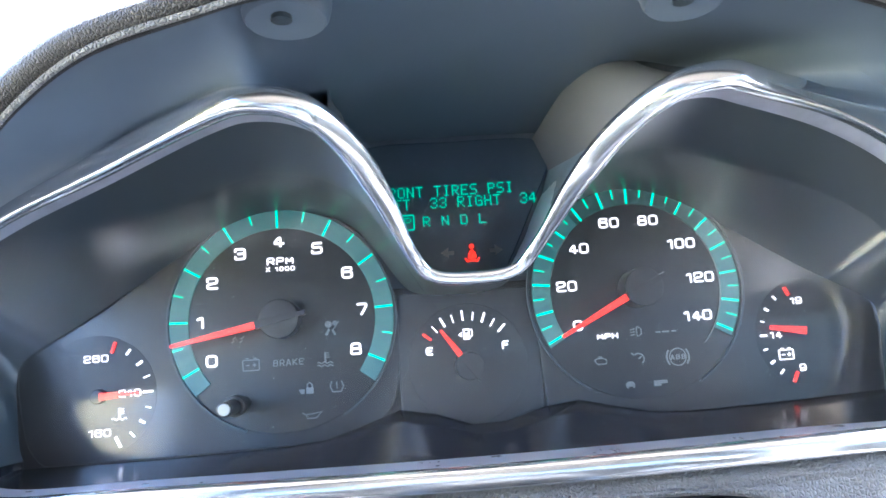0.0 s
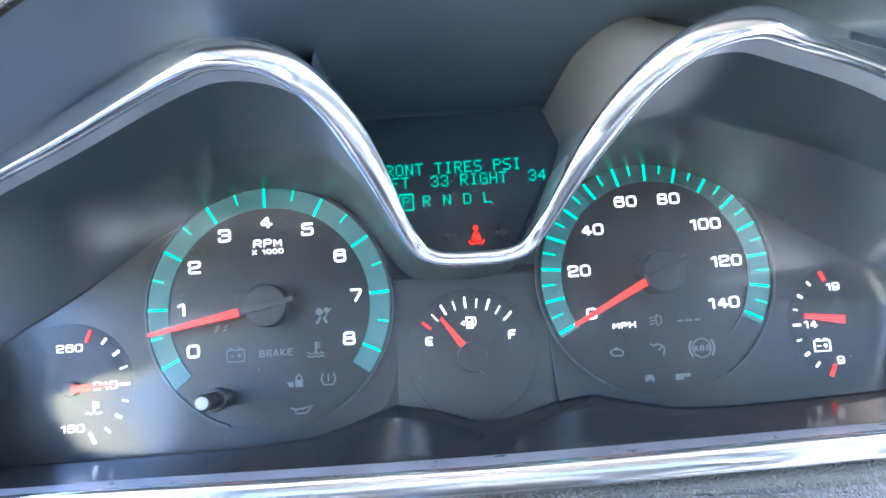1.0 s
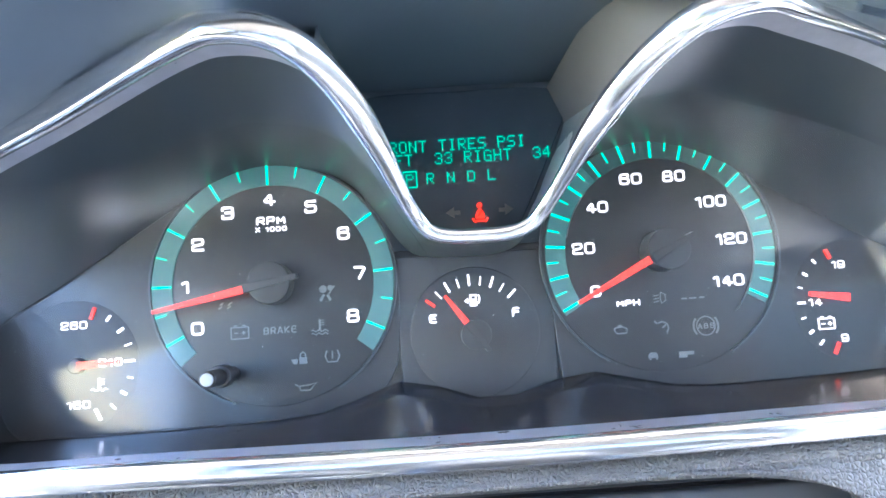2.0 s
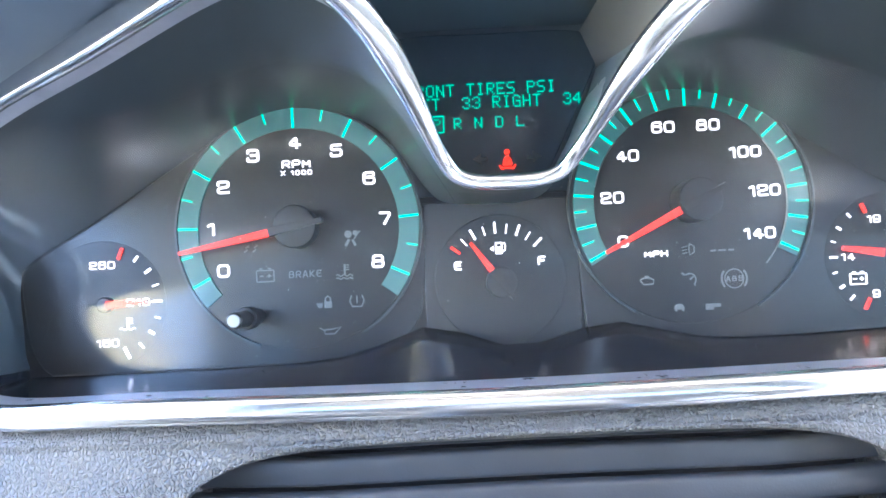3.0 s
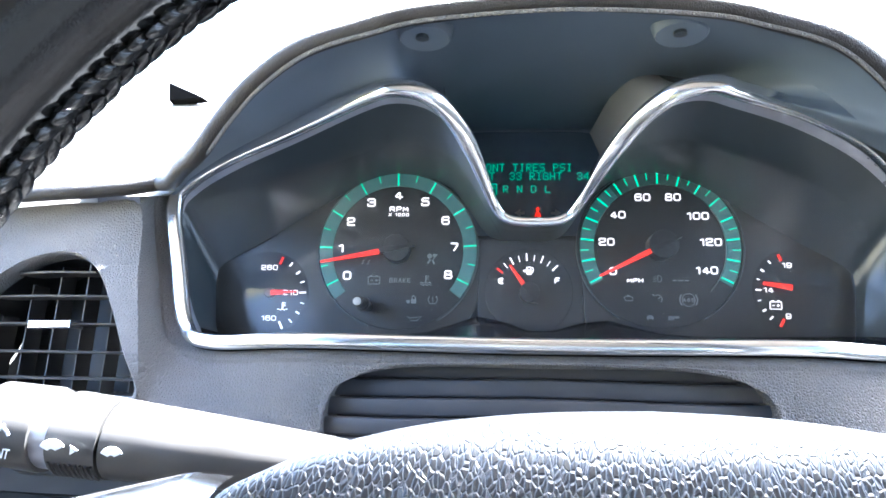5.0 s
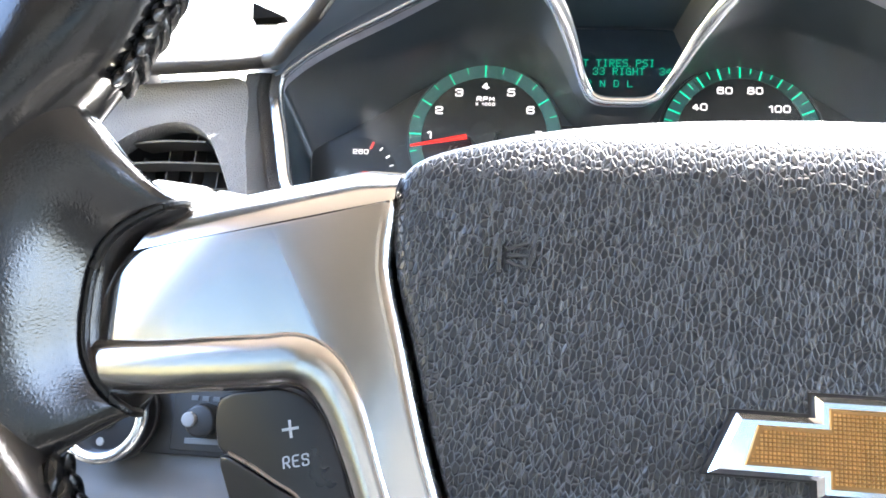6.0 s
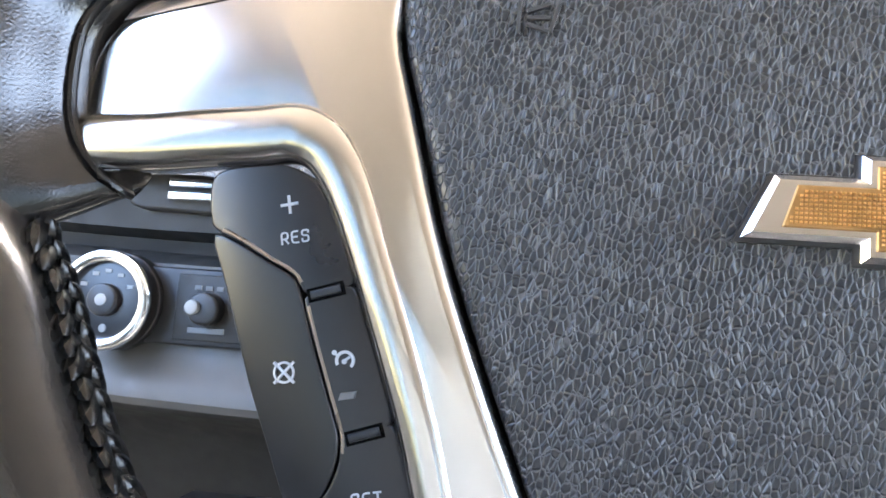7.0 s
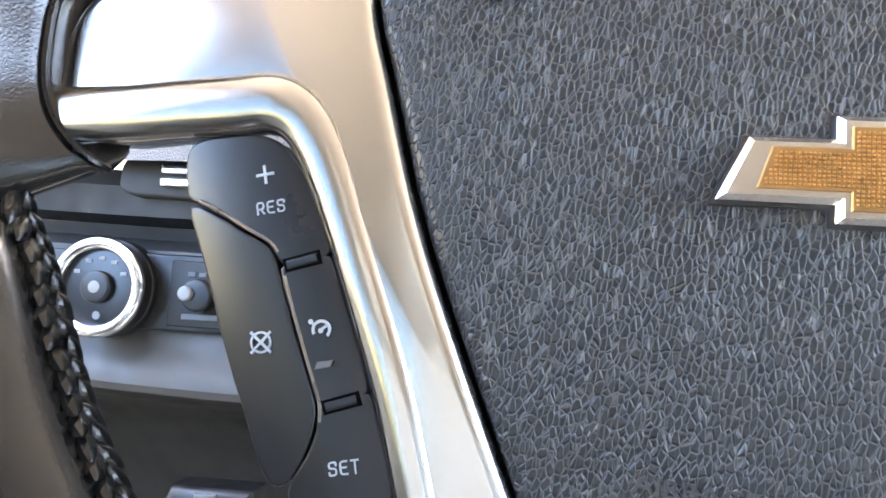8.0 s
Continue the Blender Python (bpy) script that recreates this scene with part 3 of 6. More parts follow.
# speedometer
speedo = disc("speedometer", *CS, 0.0472, -0.0002, 0.0006, 0.0003, M_DIAL, cluster, "black speedometer dial with teal ticks, needle at nought", 72)
ring_band("band", *CS, 0.0378, 0.0458, 128, 210, -0.0008, 0.0, M_TEAL_DIM, speedo, "translucent teal scale band")
ring_band("band", *CS, 0.0378, 0.0458, -30, 40, -0.0008, 0.0, M_TEAL_DIM, speedo, "translucent teal scale band")
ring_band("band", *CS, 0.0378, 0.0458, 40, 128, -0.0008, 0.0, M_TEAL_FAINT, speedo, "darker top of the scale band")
# Two pale arcs paint the highlight along the band's inner edge.
for a0, a1 in ((-42, 38), (138, 168)):
    ring_band("edge_highlight", *CS, 0.0374, 0.0377, a0, a1, -0.0010, 0.0, M_ICON_OFF, speedo, "bright inner edge of the band", n=24)
ring_band("outer_ring", *CS, 0.0474, 0.0482, -60, 240, -0.0012, 0.0006, M_SHROUD, speedo)
SP0, SPK = 207.6, -1.676
for v in range(0, 141, 5):
    a = SP0 + SPK * v
    major = v % 10 == 0
    bar("tick", polar(CS, 0.0380 if major else 0.0409, a), polar(CS, 0.0457, a), 0.0009 if major else 0.0006, -0.0011, -0.0007, M_TEAL, speedo)
for v in range(0, 141, 20):
    x, z = polar(CS, 0.0305 if v < 100 else 0.0292, SP0 + SPK * v)
    strokes("numeral", str(v), x, z + (0.0008 if 40 < v < 100 else 0.0), 0.0045, -0.0006, M_WHITE, speedo, wide=0.92, weight=0.16, gap=0.17)
strokes("legend", "MPH", CS[0] - 0.0146, CS[1] - 0.0195, 0.0023, -0.0006, M_WHITE, speedo, wide=1.15, weight=0.2, gap=0.26)
for dx, w in ((-0.0036, 0.0022), (-0.0002, 0.0030), (0.0034, 0.0022)):
    bar("legend", (CS[0] + 0.0113 + dx - w / 2, CS[1] - 0.0193), (CS[0] + 0.0113 + dx + w / 2, CS[1] - 0.0193), 0.0007, -0.0006, 0.0, M_ICON_OFF, speedo)
needle(speedo, CS, 207.0, 0.0075, 0.0405, 0.0030, 0.0013, -0.0105, 0.0082)

# fuel gauge
CF = (0.0047, -0.0052)
fuel = disc("fuel_gauge", CF[0], CF[1] + 0.001, 0.0255, 0.0000, 0.0012, 0.0004, M_DIAL, cluster, "small black fuel gauge nearly empty")
for k in range(9):
    a = 142 - 12.2 * k
    major = k % 4 == 0 or k in (2, 6)
    bar("tick", polar(CF, 0.0192, a), polar(CF, 0.0236 if major else 0.0228, a), 0.0011 if k == 0 else (0.0008 if major else 0.0005), -0.0006, 0.0, M_RED if k == 0 else M_WHITE, fuel)
strokes("letter", "E", CF[0] - 0.0163, CF[1] + 0.0071, 0.0034, -0.0004, M_WHITE, fuel, wide=0.85, weight=0.2)
strokes("letter", "F", CF[0] + 0.0164, CF[1] + 0.0077, 0.0034, -0.0004, M_WHITE, fuel, wide=0.85, weight=0.2)
px, pz = CF[0] + 0.0003, CF[1] + 0.0132
slab("pump_icon", [(px - 0.0016, pz - 0.0022), (px + 0.0012, pz - 0.0022), (px + 0.0012, pz + 0.0024), (px - 0.0016, pz + 0.0024)], -0.0004, 0.0, 0.0001, M_WHITE, fuel, steps=1)
slab("pump_window", [(px - 0.0010, pz + 0.0006), (px + 0.0006, pz + 0.0006), (px + 0.0006, pz + 0.0018), (px - 0.0010, pz + 0.0018)], -0.0006, -0.0002, 0.0001, M_BLACK, fuel, steps=1)
tube("pump_hose", [(px + 0.0012, -0.0003, pz - 0.001), (px + 0.002, -0.0003, pz - 0.001), (px + 0.0023, -0.0003, pz + 0.001), (px + 0.0018, -0.0003, pz + 0.0022)], oval(0.00025, 0.0002, 6), M_WHITE, fuel)
slab("arrow_icon", [(px - 0.0038, pz), (px - 0.0022, pz - 0.0011), (px - 0.0022, pz + 0.0011)], -0.0004, 0.0, 0.0001, M_WHITE, fuel, steps=1)
needle(fuel, CF, 125.5, 0.0058, 0.0192, 0.0024, 0.0011, -0.0065, 0.0058)

# temperature and voltage gauges
CH = (-0.1510, -0.0067)
temp = disc("temperature_gauge", CH[0], CH[1], 0.0250, 0.0005, 0.0010, 0.0001, M_FACE, cluster, "coolant temperature gauge, needle in the middle")
for a, w, r in ((69, 0.0012, 0.0188), (52, 0.0008, 0.0208), (34.5, 0.0010, 0.0207), (18, 0.0006, 0.0208), (1.5, 0.0009, 0.0195), (-15, 0.0006, 0.0213), (-31, 0.0010, 0.0210), (-47.5, 0.0007, 0.0208), (-64, 0.0011, 0.0187)):
    bar("tick", polar(CH, r, a), polar(CH, 0.0235, a), w, -0.0003, 0.0003, M_RED if a == 69 else M_WHITE, temp)
for word, x, z in (("260", -0.1505, 0.0088), ("210", -0.1368, -0.0062), ("160", -0.1492, -0.0216)):
    strokes("numeral", word, x, z, 0.0030, -0.0003, M_WHITE, temp, wide=0.96, weight=0.14, gap=0.22)
tx, tz = -0.1412, -0.0150
bar("thermometer_icon", (tx, tz - 0.0010), (tx, tz + 0.0030), 0.0008, -0.0001, 0.0003, M_WHITE, temp)
for k in range(3):
    bar("thermometer_mark", (tx + 0.0003, tz + 0.0008 + 0.0009 * k), (tx + 0.0018, tz + 0.0008 + 0.0009 * k), 0.0004, -0.0001, 0.0003, M_WHITE, temp)
tube("wave_icon", [(tx - 0.003 + 0.0006 * k, 0.0, tz - 0.0014 + 0.0004 * math.sin(k * 1.57)) for k in range(11)], oval(0.00025, 0.0002, 6), M_WHITE, temp)
bar("needle", (CH[0] + 0.0035, CH[1]), (CH[0] + 0.0110, CH[1] + 0.0003), 0.0030, -0.0045, -0.0035, M_RED, temp, "glowing red needle", 0.0024)
bar("needle_tip", (CH[0] + 0.0110, CH[1] + 0.0003), (CH[0] + 0.0190, CH[1] + 0.0006), 0.0012, -0.0045, -0.0035, M_RED, temp, "glowing red needle tip", 0.0008)
disc("hub", CH[0] + 0.002, CH[1], 0.0030, -0.003, 0.0003, 0.0006, M_BLACK, temp)

CV = (0.1560, -0.0022)
volt = disc("voltage_gauge", CV[0], CV[1], 0.0245, 0.0005, 0.0010, 0.0001, M_FACE, cluster, "battery voltage gauge, needle near fourteen")
for a, w, r in ((114, 0.0014, 0.0189), (131, 0.0007, 0.0208), (148, 0.0009, 0.0208), (163, 0.0005, 0.0212), (179, 0.0009, 0.0198), (195, 0.0006, 0.0210), (211, 0.0010, 0.0208), (226, 0.0007, 0.0204), (243, 0.0014, 0.0180)):
    bar("tick", polar(CV, r, a), polar(CV, 0.0228, a), w, -0.0003, 0.0003, M_RED if w > 0.001 else M_WHITE, volt)
for word, x, z in (("19", 0.1511, 0.0125), ("14", 0.1400, -0.0018), ("9", 0.1502, -0.0166)):
    strokes("numeral", word, x, z, 0.0030, -0.0003, M_WHITE, volt, wide=0.95, weight=0.14, gap=0.2)
bar("needle", (CV[0] - 0.0042, CV[1] + 0.0014), (CV[0] - 0.0200, CV[1] + 0.0038), 0.0032, -0.0045, -0.0035, M_RED, volt, "glowing red needle", 0.0016)


def battery_icon(x, z, s, material, parent, y=-0.0001):
    w, h, e = 2.6 * s, 1.7 * s, 0.36 * s
    for a, b in (((x - w, z - h), (x + w, z - h)), ((x + w, z - h), (x + w, z + h)), ((x + w, z + h), (x - w, z + h)), ((x - w, z + h), (x - w, z - h)), ((x - w * 0.7, z + h * 1.3), (x - w * 0.3, z + h * 1.3)), ((x + w * 0.3, z + h * 1.3), (x + w * 0.7, z + h * 1.3)), ((x - w * 0.65, z), (x - w * 0.2, z)), ((x + w * 0.2, z), (x + w * 0.65, z)), ((x + w * 0.42, z - h * 0.35), (x + w * 0.42, z + h * 0.35))):
        bar("battery_icon", a, b, e, y, y + 0.0005, material, parent)


battery_icon(0.1438, -0.0106, 0.0012, M_WHITE, volt)

# unlit warning symbols on the faces
battery_icon(CT[0] - 0.0137, CT[1] - 0.0182, 0.0013, M_ICON_OFF, tach, -0.0004)
strokes("warning_word", "BRAKE", CT[0] + 0.0019, CT[1] - 0.0181, 0.0028, -0.0006, M_ICON_OFF, tach, wide=0.74, weight=0.15, gap=0.22)
wx, wz = CT[0] + 0.0173, CT[1] - 0.0182
bar("coolant_icon", (wx, wz - 0.0012), (wx, wz + 0.0032), 0.0008, -0.0004, 0.0, M_ICON_OFF, tach)
for k in range(3):
    bar("coolant_icon", (wx, wz + 0.001 + 0.0009 * k), (wx + 0.0018, wz + 0.001 + 0.0009 * k), 0.0004, -0.0004, 0.0, M_ICON_OFF, tach)
for q in (0, 1):
    tube("coolant_icon", [(wx - 0.0034 + 0.0006 * k, -0.0003, wz - 0.0012 - 0.0012 * q + 0.0004 * math.sin(k * 1.57)) for k in range(12)], oval(0.00025, 0.0002, 6), M_ICON_OFF, tach)
# airbag sign: plain disc, belt and lap strokes
ax, az = CT[0] + 0.0204, CT[1] - 0.0050
disc("airbag_icon", ax - 0.0012, az + 0.0016, 0.0015, -0.0004, 0.0, 0.0001, M_ICON_OFF, tach, n=20)
disc("airbag_icon", ax + 0.0016, az + 0.0020, 0.0011, -0.0004, 0.0, 0.0001, M_ICON_OFF, tach, n=20)
bar("airbag_icon", (ax - 0.0024, az - 0.0030), (ax - 0.0008, az - 0.0004), 0.0011, -0.0004, 0.0, M_ICON_OFF, tach)
bar("airbag_icon", (ax + 0.0016, az - 0.0030), (ax + 0.0004, az - 0.0006), 0.0010, -0.0004, 0.0, M_ICON_OFF, tach)
bar("airbag_icon", (ax + 0.0010, az - 0.0004), (ax + 0.0034, az + 0.0028), 0.0005, -0.0004, 0.0, M_ICON_OFF, tach)
# padlock sign
lx, lz = CT[0] + 0.0088, CT[1] - 0.0300
slab("padlock_icon", [(lx, lz - 0.0018), (lx + 0.0030, lz - 0.0018), (lx + 0.0030, lz + 0.0008), (lx, lz + 0.0008)], -0.0006, 0.0006, 0.0001, M_ICON_OFF, tach, steps=1)
tube("padlock_icon", [(lx + 0.0005, -0.0004, lz + 0.0008), (lx + 0.0005, -0.0004, lz + 0.0020), (lx + 0.0015, -0.0004, lz + 0.0029), (lx + 0.0025, -0.0004, lz + 0.0020), (lx + 0.0025, -0.0004, lz + 0.0008)], oval(0.0003, 0.0002, 6), M_ICON_OFF, tach)
slab("padlock_icon", [(lx - 0.0032, lz + 0.0002), (lx - 0.0006, lz + 0.0002), (lx - 0.0008, lz - 0.0016), (lx - 0.0022, lz - 0.0018)], -0.0006, 0.0006, 0.0001, M_ICON_OFF, tach, steps=1)
# tyre pressure sign
qx, qz = CT[0] + 0.0216, CT[1] - 0.0299
tube("tyre_icon", [(qx - 0.0020, -0.0003, qz + 0.0026), (qx - 0.0028, -0.0003, qz + 0.0004), (qx - 0.0018, -0.0003, qz - 0.0018), (qx + 0.0018, -0.0003, qz - 0.0018), (qx + 0.0028, -0.0003, qz + 0.0004), (qx + 0.0020, -0.0003, qz + 0.0026)], oval(0.0003, 0.0002, 6), M_ICON_OFF, tach)
bar("tyre_icon", (qx, qz - 0.0006), (qx, qz + 0.0024), 0.0005, -0.0004, 0.0, M_ICON_OFF, tach)
# oil can sign
ox, oz = CT[0] + 0.0107, CT[1] - 0.0406
tube("oil_icon", [(ox - 0.0040, -0.0004, oz + 0.0012), (ox - 0.0022, -0.0004, oz + 0.0002), (ox - 0.0020, -0.0004, oz - 0.0012), (ox + 0.0018, -0.0004, oz - 0.0012), (ox + 0.0044, -0.0004, oz + 0.0014), (ox + 0.0010, -0.0004, oz + 0.0006), (ox - 0.0022, -0.0004, oz + 0.0004)], oval(0.0003, 0.0002, 6), M_ICON_OFF, tach)
# traction sign under the needle
for k in (0, 1):
    sx, sz = CT[0] - 0.0207 + 0.0034 * k, CT[1] - 0.0073
    tube("traction_icon", [(sx - 0.0010, -0.0003, sz - 0.0012), (sx + 0.0004, -0.0003, sz - 0.0004), (sx - 0.0004, -0.0003, sz + 0.0004), (sx + 0.0010, -0.0003, sz + 0.0012)], oval(0.0003, 0.0002, 6), M_ICON_OFF, tach)
# speedometer symbols
ex, ez = CS[0] - 0.0187, CS[1] - 0.0300
tube("engine_icon", [(ex - 0.0026, -0.0003, ez + 0.0006), (ex - 0.0012, -0.0003, ez + 0.0012), (ex + 0.0010, -0.0003, ez + 0.0012), (ex + 0.0026, -0.0003, ez + 0.0004), (ex + 0.0024, -0.0003, ez - 0.0012), (ex - 0.0014, -0.0003, ez - 0.0013), (ex - 0.0026, -0.0003, ez + 0.0004)], oval(0.0003, 0.0002, 6), M_ICON_OFF, speedo)
bar("engine_icon", (ex - 0.0008, ez + 0.0018), (ex + 0.0008, ez + 0.0018), 0.0006, -0.0004, 0.0, M_ICON_OFF, speedo)
cx0, cz0 = CS[0] - 0.0021, CS[1] - 0.0302
tube("cruise_icon", [(cx0 + 0.0024 * math.cos(radians(a)), -0.0003, cz0 + 0.0024 * math.sin(radians(a))) for a in range(-50, 150, 20)], oval(0.0003, 0.0002, 6), M_ICON_OFF, speedo)
bar("cruise_icon", (cx0, cz0), (cx0 + 0.0015, cz0 + 0.0012), 0.0006, -0.0004, 0.0, M_ICON_OFF, speedo)
bar("cruise_icon", (cx0 - 0.0030, cz0 + 0.0028), (cx0 - 0.0018, cz0 + 0.0018), 0.0007, -0.0004, 0.0, M_ICON_OFF, speedo)
fx0, fz0 = CS[0] - 0.0015, CS[1] - 0.0184
tube("fog_lamp_icon", [(fx0, -0.0003, fz0 + 0.0022), (fx0 + 0.0018, -0.0003, fz0 + 0.0012), (fx0 + 0.0018, -0.0003, fz0 - 0.0012), (fx0, -0.0003, fz0 - 0.0022), (fx0 - 0.0003, -0.0003, fz0), (fx0, -0.0003, fz0 + 0.0022)], oval(0.00025, 0.0002, 6), M_ICON_OFF, speedo)
for k in (-1, 0, 1):
    bar("fog_lamp_icon", (fx0 - 0.0008, fz0 + 0.0012 * k), (fx0 - 0.0030, fz0 + 0.0012 * k - 0.0004), 0.0004, -0.0004, 0.0, M_ICON_OFF, speedo)
bx0, bz0 = CS[0] + 0.0152, CS[1] - 0.0305
ring_band("brake_icon", bx0, bz0, 0.0034, 0.0039, 0, 358, -0.0004, 0.0, M_ICON_OFF, speedo, n=36)
ring_band("brake_icon", bx0, bz0, 0.0045, 0.0053, 140, 220, -0.0004, 0.0, M_ICON_OFF, speedo, n=16)
ring_band("brake_icon", bx0, bz0, 0.0045, 0.0053, -40, 40, -0.0004, 0.0, M_ICON_OFF, speedo, n=16)
strokes("warning_word", "ABS", bx0, bz0, 0.0022, -0.0006, M_ICON_OFF, speedo, wide=0.8, weight=0.2)
slab("trailer_icon", [(CS[0] - 0.0088, CS[1] - 0.0416), (CS[0] - 0.0048, CS[1] - 0.0416), (CS[0] - 0.0050, CS[1] - 0.0402), (CS[0] - 0.0058, CS[1] - 0.0394), (CS[0] - 0.0078, CS[1] - 0.0394), (CS[0] - 0.0086, CS[1] - 0.0402)], -0.0006, 0.0006, 0.0002, M_ICON_OFF, speedo, steps=1)
for k in (0, 1):
    bar("trailer_icon", (CS[0] - 0.0083 + 0.0026 * k, CS[1] - 0.0420), (CS[0] - 0.0077 + 0.0026 * k, CS[1] - 0.0420), 0.0006, -0.0006, 0.0006, M_ICON_OFF, speedo)
slab("trailer_icon", [(CS[0] + 0.0034, CS[1] - 0.0422), (CS[0] + 0.0066, CS[1] - 0.0422), (CS[0] + 0.0066, CS[1] - 0.0412), (CS[0] + 0.0094, CS[1] - 0.0412), (CS[0] + 0.0094, CS[1] - 0.0398), (CS[0] + 0.0034, CS[1] - 0.0398)], -0.0006, 0.0006, 0.0002, M_ICON_OFF, speedo, steps=1)

# trip reset peg standing through the lens
tube("reset_peg", [(-0.0903, 0.0, -0.0138), (-0.0903, -0.024, -0.0138), (-0.0903, -0.0295, -0.0138), (-0.0903, -0.0300, -0.0138)], oval(0.0030, 0.0030, 20), M_BLACK, cluster, "black reset peg with a pale worn tip", side=(0, 0, 1), scales=[1, 1, 1, 0.75])
disc("peg_base", -0.0903, -0.0138, 0.0042, -0.0165, -0.0100, 0.0004, M_BLACK, cluster, n=24)
disc("peg_tip", -0.0903, -0.0138, 0.0023, -0.0304, -0.0298, 0.0003, M_WORN, cluster, n=20)

# message display in the dip, deeper than the trim
SCREEN = [(0.0045, 0.0300), (-0.0120, 0.0310), (-0.0200, 0.0420), (-0.0340, 0.0700), (-0.0400, 0.0850), (-0.0330, 0.0955), (0.0045, 0.0962)]
screen_left = curve(SCREEN, 6)
screen_all = screen_left + [np.array((2 * 0.0045 - p[0], p[1])) for p in screen_left[-2:0:-1]]
display = slab("message_display", screen_all, 0.0085, 0.014, 0.0006, M_SCREEN, cluster, "black message screen with teal dot-matrix words")
cw, chh, gap = 0.0033, 0.0050, 0.0041
for row, line in enumerate(("FRONT TIRES PSI", "LEFT  33 RIGHT  34")):
    for k, ch in enumerate(line):
        if ch != " ":
            dot_letter(ch, -0.0290 - 0.0020 * row + gap * k, 0.0709 - 0.0055 * row, cw, chh, 0.0078, display)
for k, ch in enumerate("PRNDL"):
    dot_letter(ch, -0.0187 + 0.00845 * k, 0.0574, 0.0033, 0.0046, 0.0078, display)
gx, gz = -0.0199, 0.0563
for a, b in (((gx, gz), (gx + 0.0055, gz)), ((gx + 0.0055, gz), (gx + 0.0055, gz + 0.0066)), ((gx + 0.0055, gz + 0.0066), (gx, gz + 0.0066)), ((gx, gz + 0.0066), (gx, gz))):
    bar("gear_box", a, b, 0.0005, 0.0078, 0.0083, M_LCD, display)
# seat belt lamp
hx, hz = 0.0107, 0.0443
slab("belt_lamp", curve([(hx, hz + 0.0014), (hx + 0.0013, hz + 0.0002), (hx + 0.0019, hz - 0.0022), (hx + 0.0010, hz - 0.0027), (hx - 0.0010, hz - 0.0027), (hx - 0.0019, hz - 0.0022), (hx - 0.0013, hz + 0.0002)], 3, True), 0.0078, 0.0086, 0.0001, M_RED, display, "red lit seat belt lamp", steps=1)
disc("belt_lamp", hx, hz + 0.0028, 0.0011, 0.0078, 0.0086, 0.0001, M_RED, display, n=16)
for a, b in (((hx - 0.0032, hz - 0.0024), (hx - 0.0022, hz - 0.0040)), ((hx + 0.0032, hz - 0.0024), (hx + 0.0022, hz - 0.0040)), ((hx - 0.0014, hz - 0.0036), (hx + 0.0014, hz - 0.0036)), ((hx - 0.0022, hz - 0.0042), (hx - 0.0014, hz - 0.0034)), ((hx + 0.0022, hz - 0.0042), (hx + 0.0014, hz - 0.0034))):
    bar("belt_lamp", a, b, 0.0007, 0.0078, 0.0084, M_RED, display)
bar("belt_strap", (hx - 0.0010, hz - 0.0018), (hx + 0.0011, hz + 0.0010), 0.0004, 0.0075, 0.0078, M_BLACK, display)
for sgn in (-1, 1):
    slab("turn_arrow", [(hx + sgn * 0.0140, hz + 0.0005), (hx + sgn * 0.0105, hz + 0.0028), (hx + sgn * 0.0105, hz + 0.0012), (hx + sgn * 0.0080, hz + 0.0012), (hx + sgn * 0.0080, hz - 0.0004), (hx + sgn * 0.0105, hz - 0.0004), (hx + sgn * 0.0105, hz - 0.0018)], 0.0080, 0.0086, 0.0001, M_ICON_OFF, display, steps=1)

# walls of the dip, from the trim back to the screen
cavity_front = [Vector(q[:3]) for q in curve(HALF[:7][::-1] + [(2 * mid(h[1]) - h[0], *h[1:]) for h in HALF[1:7]], 8)]
cav2 = curve([(-0.0560, 0.0975), (-0.0430, 0.0860), (-0.0355, 0.0690), (-0.0215, 0.0415), (-0.0150, 0.0340), (-0.0125, 0.0305), (0.0045, 0.0295), (0.0215, 0.0305), (0.0240, 0.0340), (0.0305, 0.0415), (0.0445, 0.0690), (0.0520, 0.0860), (0.0650, 0.0975)], 8)
cavity_back = [Vector((p[0], 0.010, p[1])) for p in cav2]
wall_rows = [[f + Vector((0, 0.002, 0.0015)) for f in cavity_front]] + [[f.lerp(b, k) for f, b in zip(cavity_front, cavity_back)] for k in (0.35, 0.7, 1.0)]
wall_rows = [[row[0] + Vector((-0.002, 0, 0.004))] + row + [row[-1] + Vector((0.002, 0, 0.004))] for row in wall_rows]
slab("dip_back", [(-0.075, 0.020), (0.085, 0.020), (0.085, 0.125), (-0.075, 0.125)], 0.0115, 0.0160, 0.001, M_HOOD_IN, cluster, "dark backing behind the screen")
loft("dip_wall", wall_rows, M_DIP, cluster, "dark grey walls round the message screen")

# glossy cheeks on both sides of the screen, creased where they meet the tops of the gauge pods
CHEEK = [(0.0425, 0.0093, 0.0955), (0.0502, 0.0093, 0.0771), (0.0605, -0.0840, 0.0745), (0.0565, -0.0460, 0.1075), (0.0833, -0.0930, 0.0835), (0.0900, -0.0500, 0.1030)]
for side in (1, -1):
    pts = [Vector((x if side > 0 else 2 * mid(y) - x, y, z)) for x, y, z in CHEEK]
    ends = ((1, 2, 4), (0, 3, 5)) if side > 0 else ((1, 2), (0, 3))
    foot, head = (curve([pts[k] for k in row], 10) for row in ends)
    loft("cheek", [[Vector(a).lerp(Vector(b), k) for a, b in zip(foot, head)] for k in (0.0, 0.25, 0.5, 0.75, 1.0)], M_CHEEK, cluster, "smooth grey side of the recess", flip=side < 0)

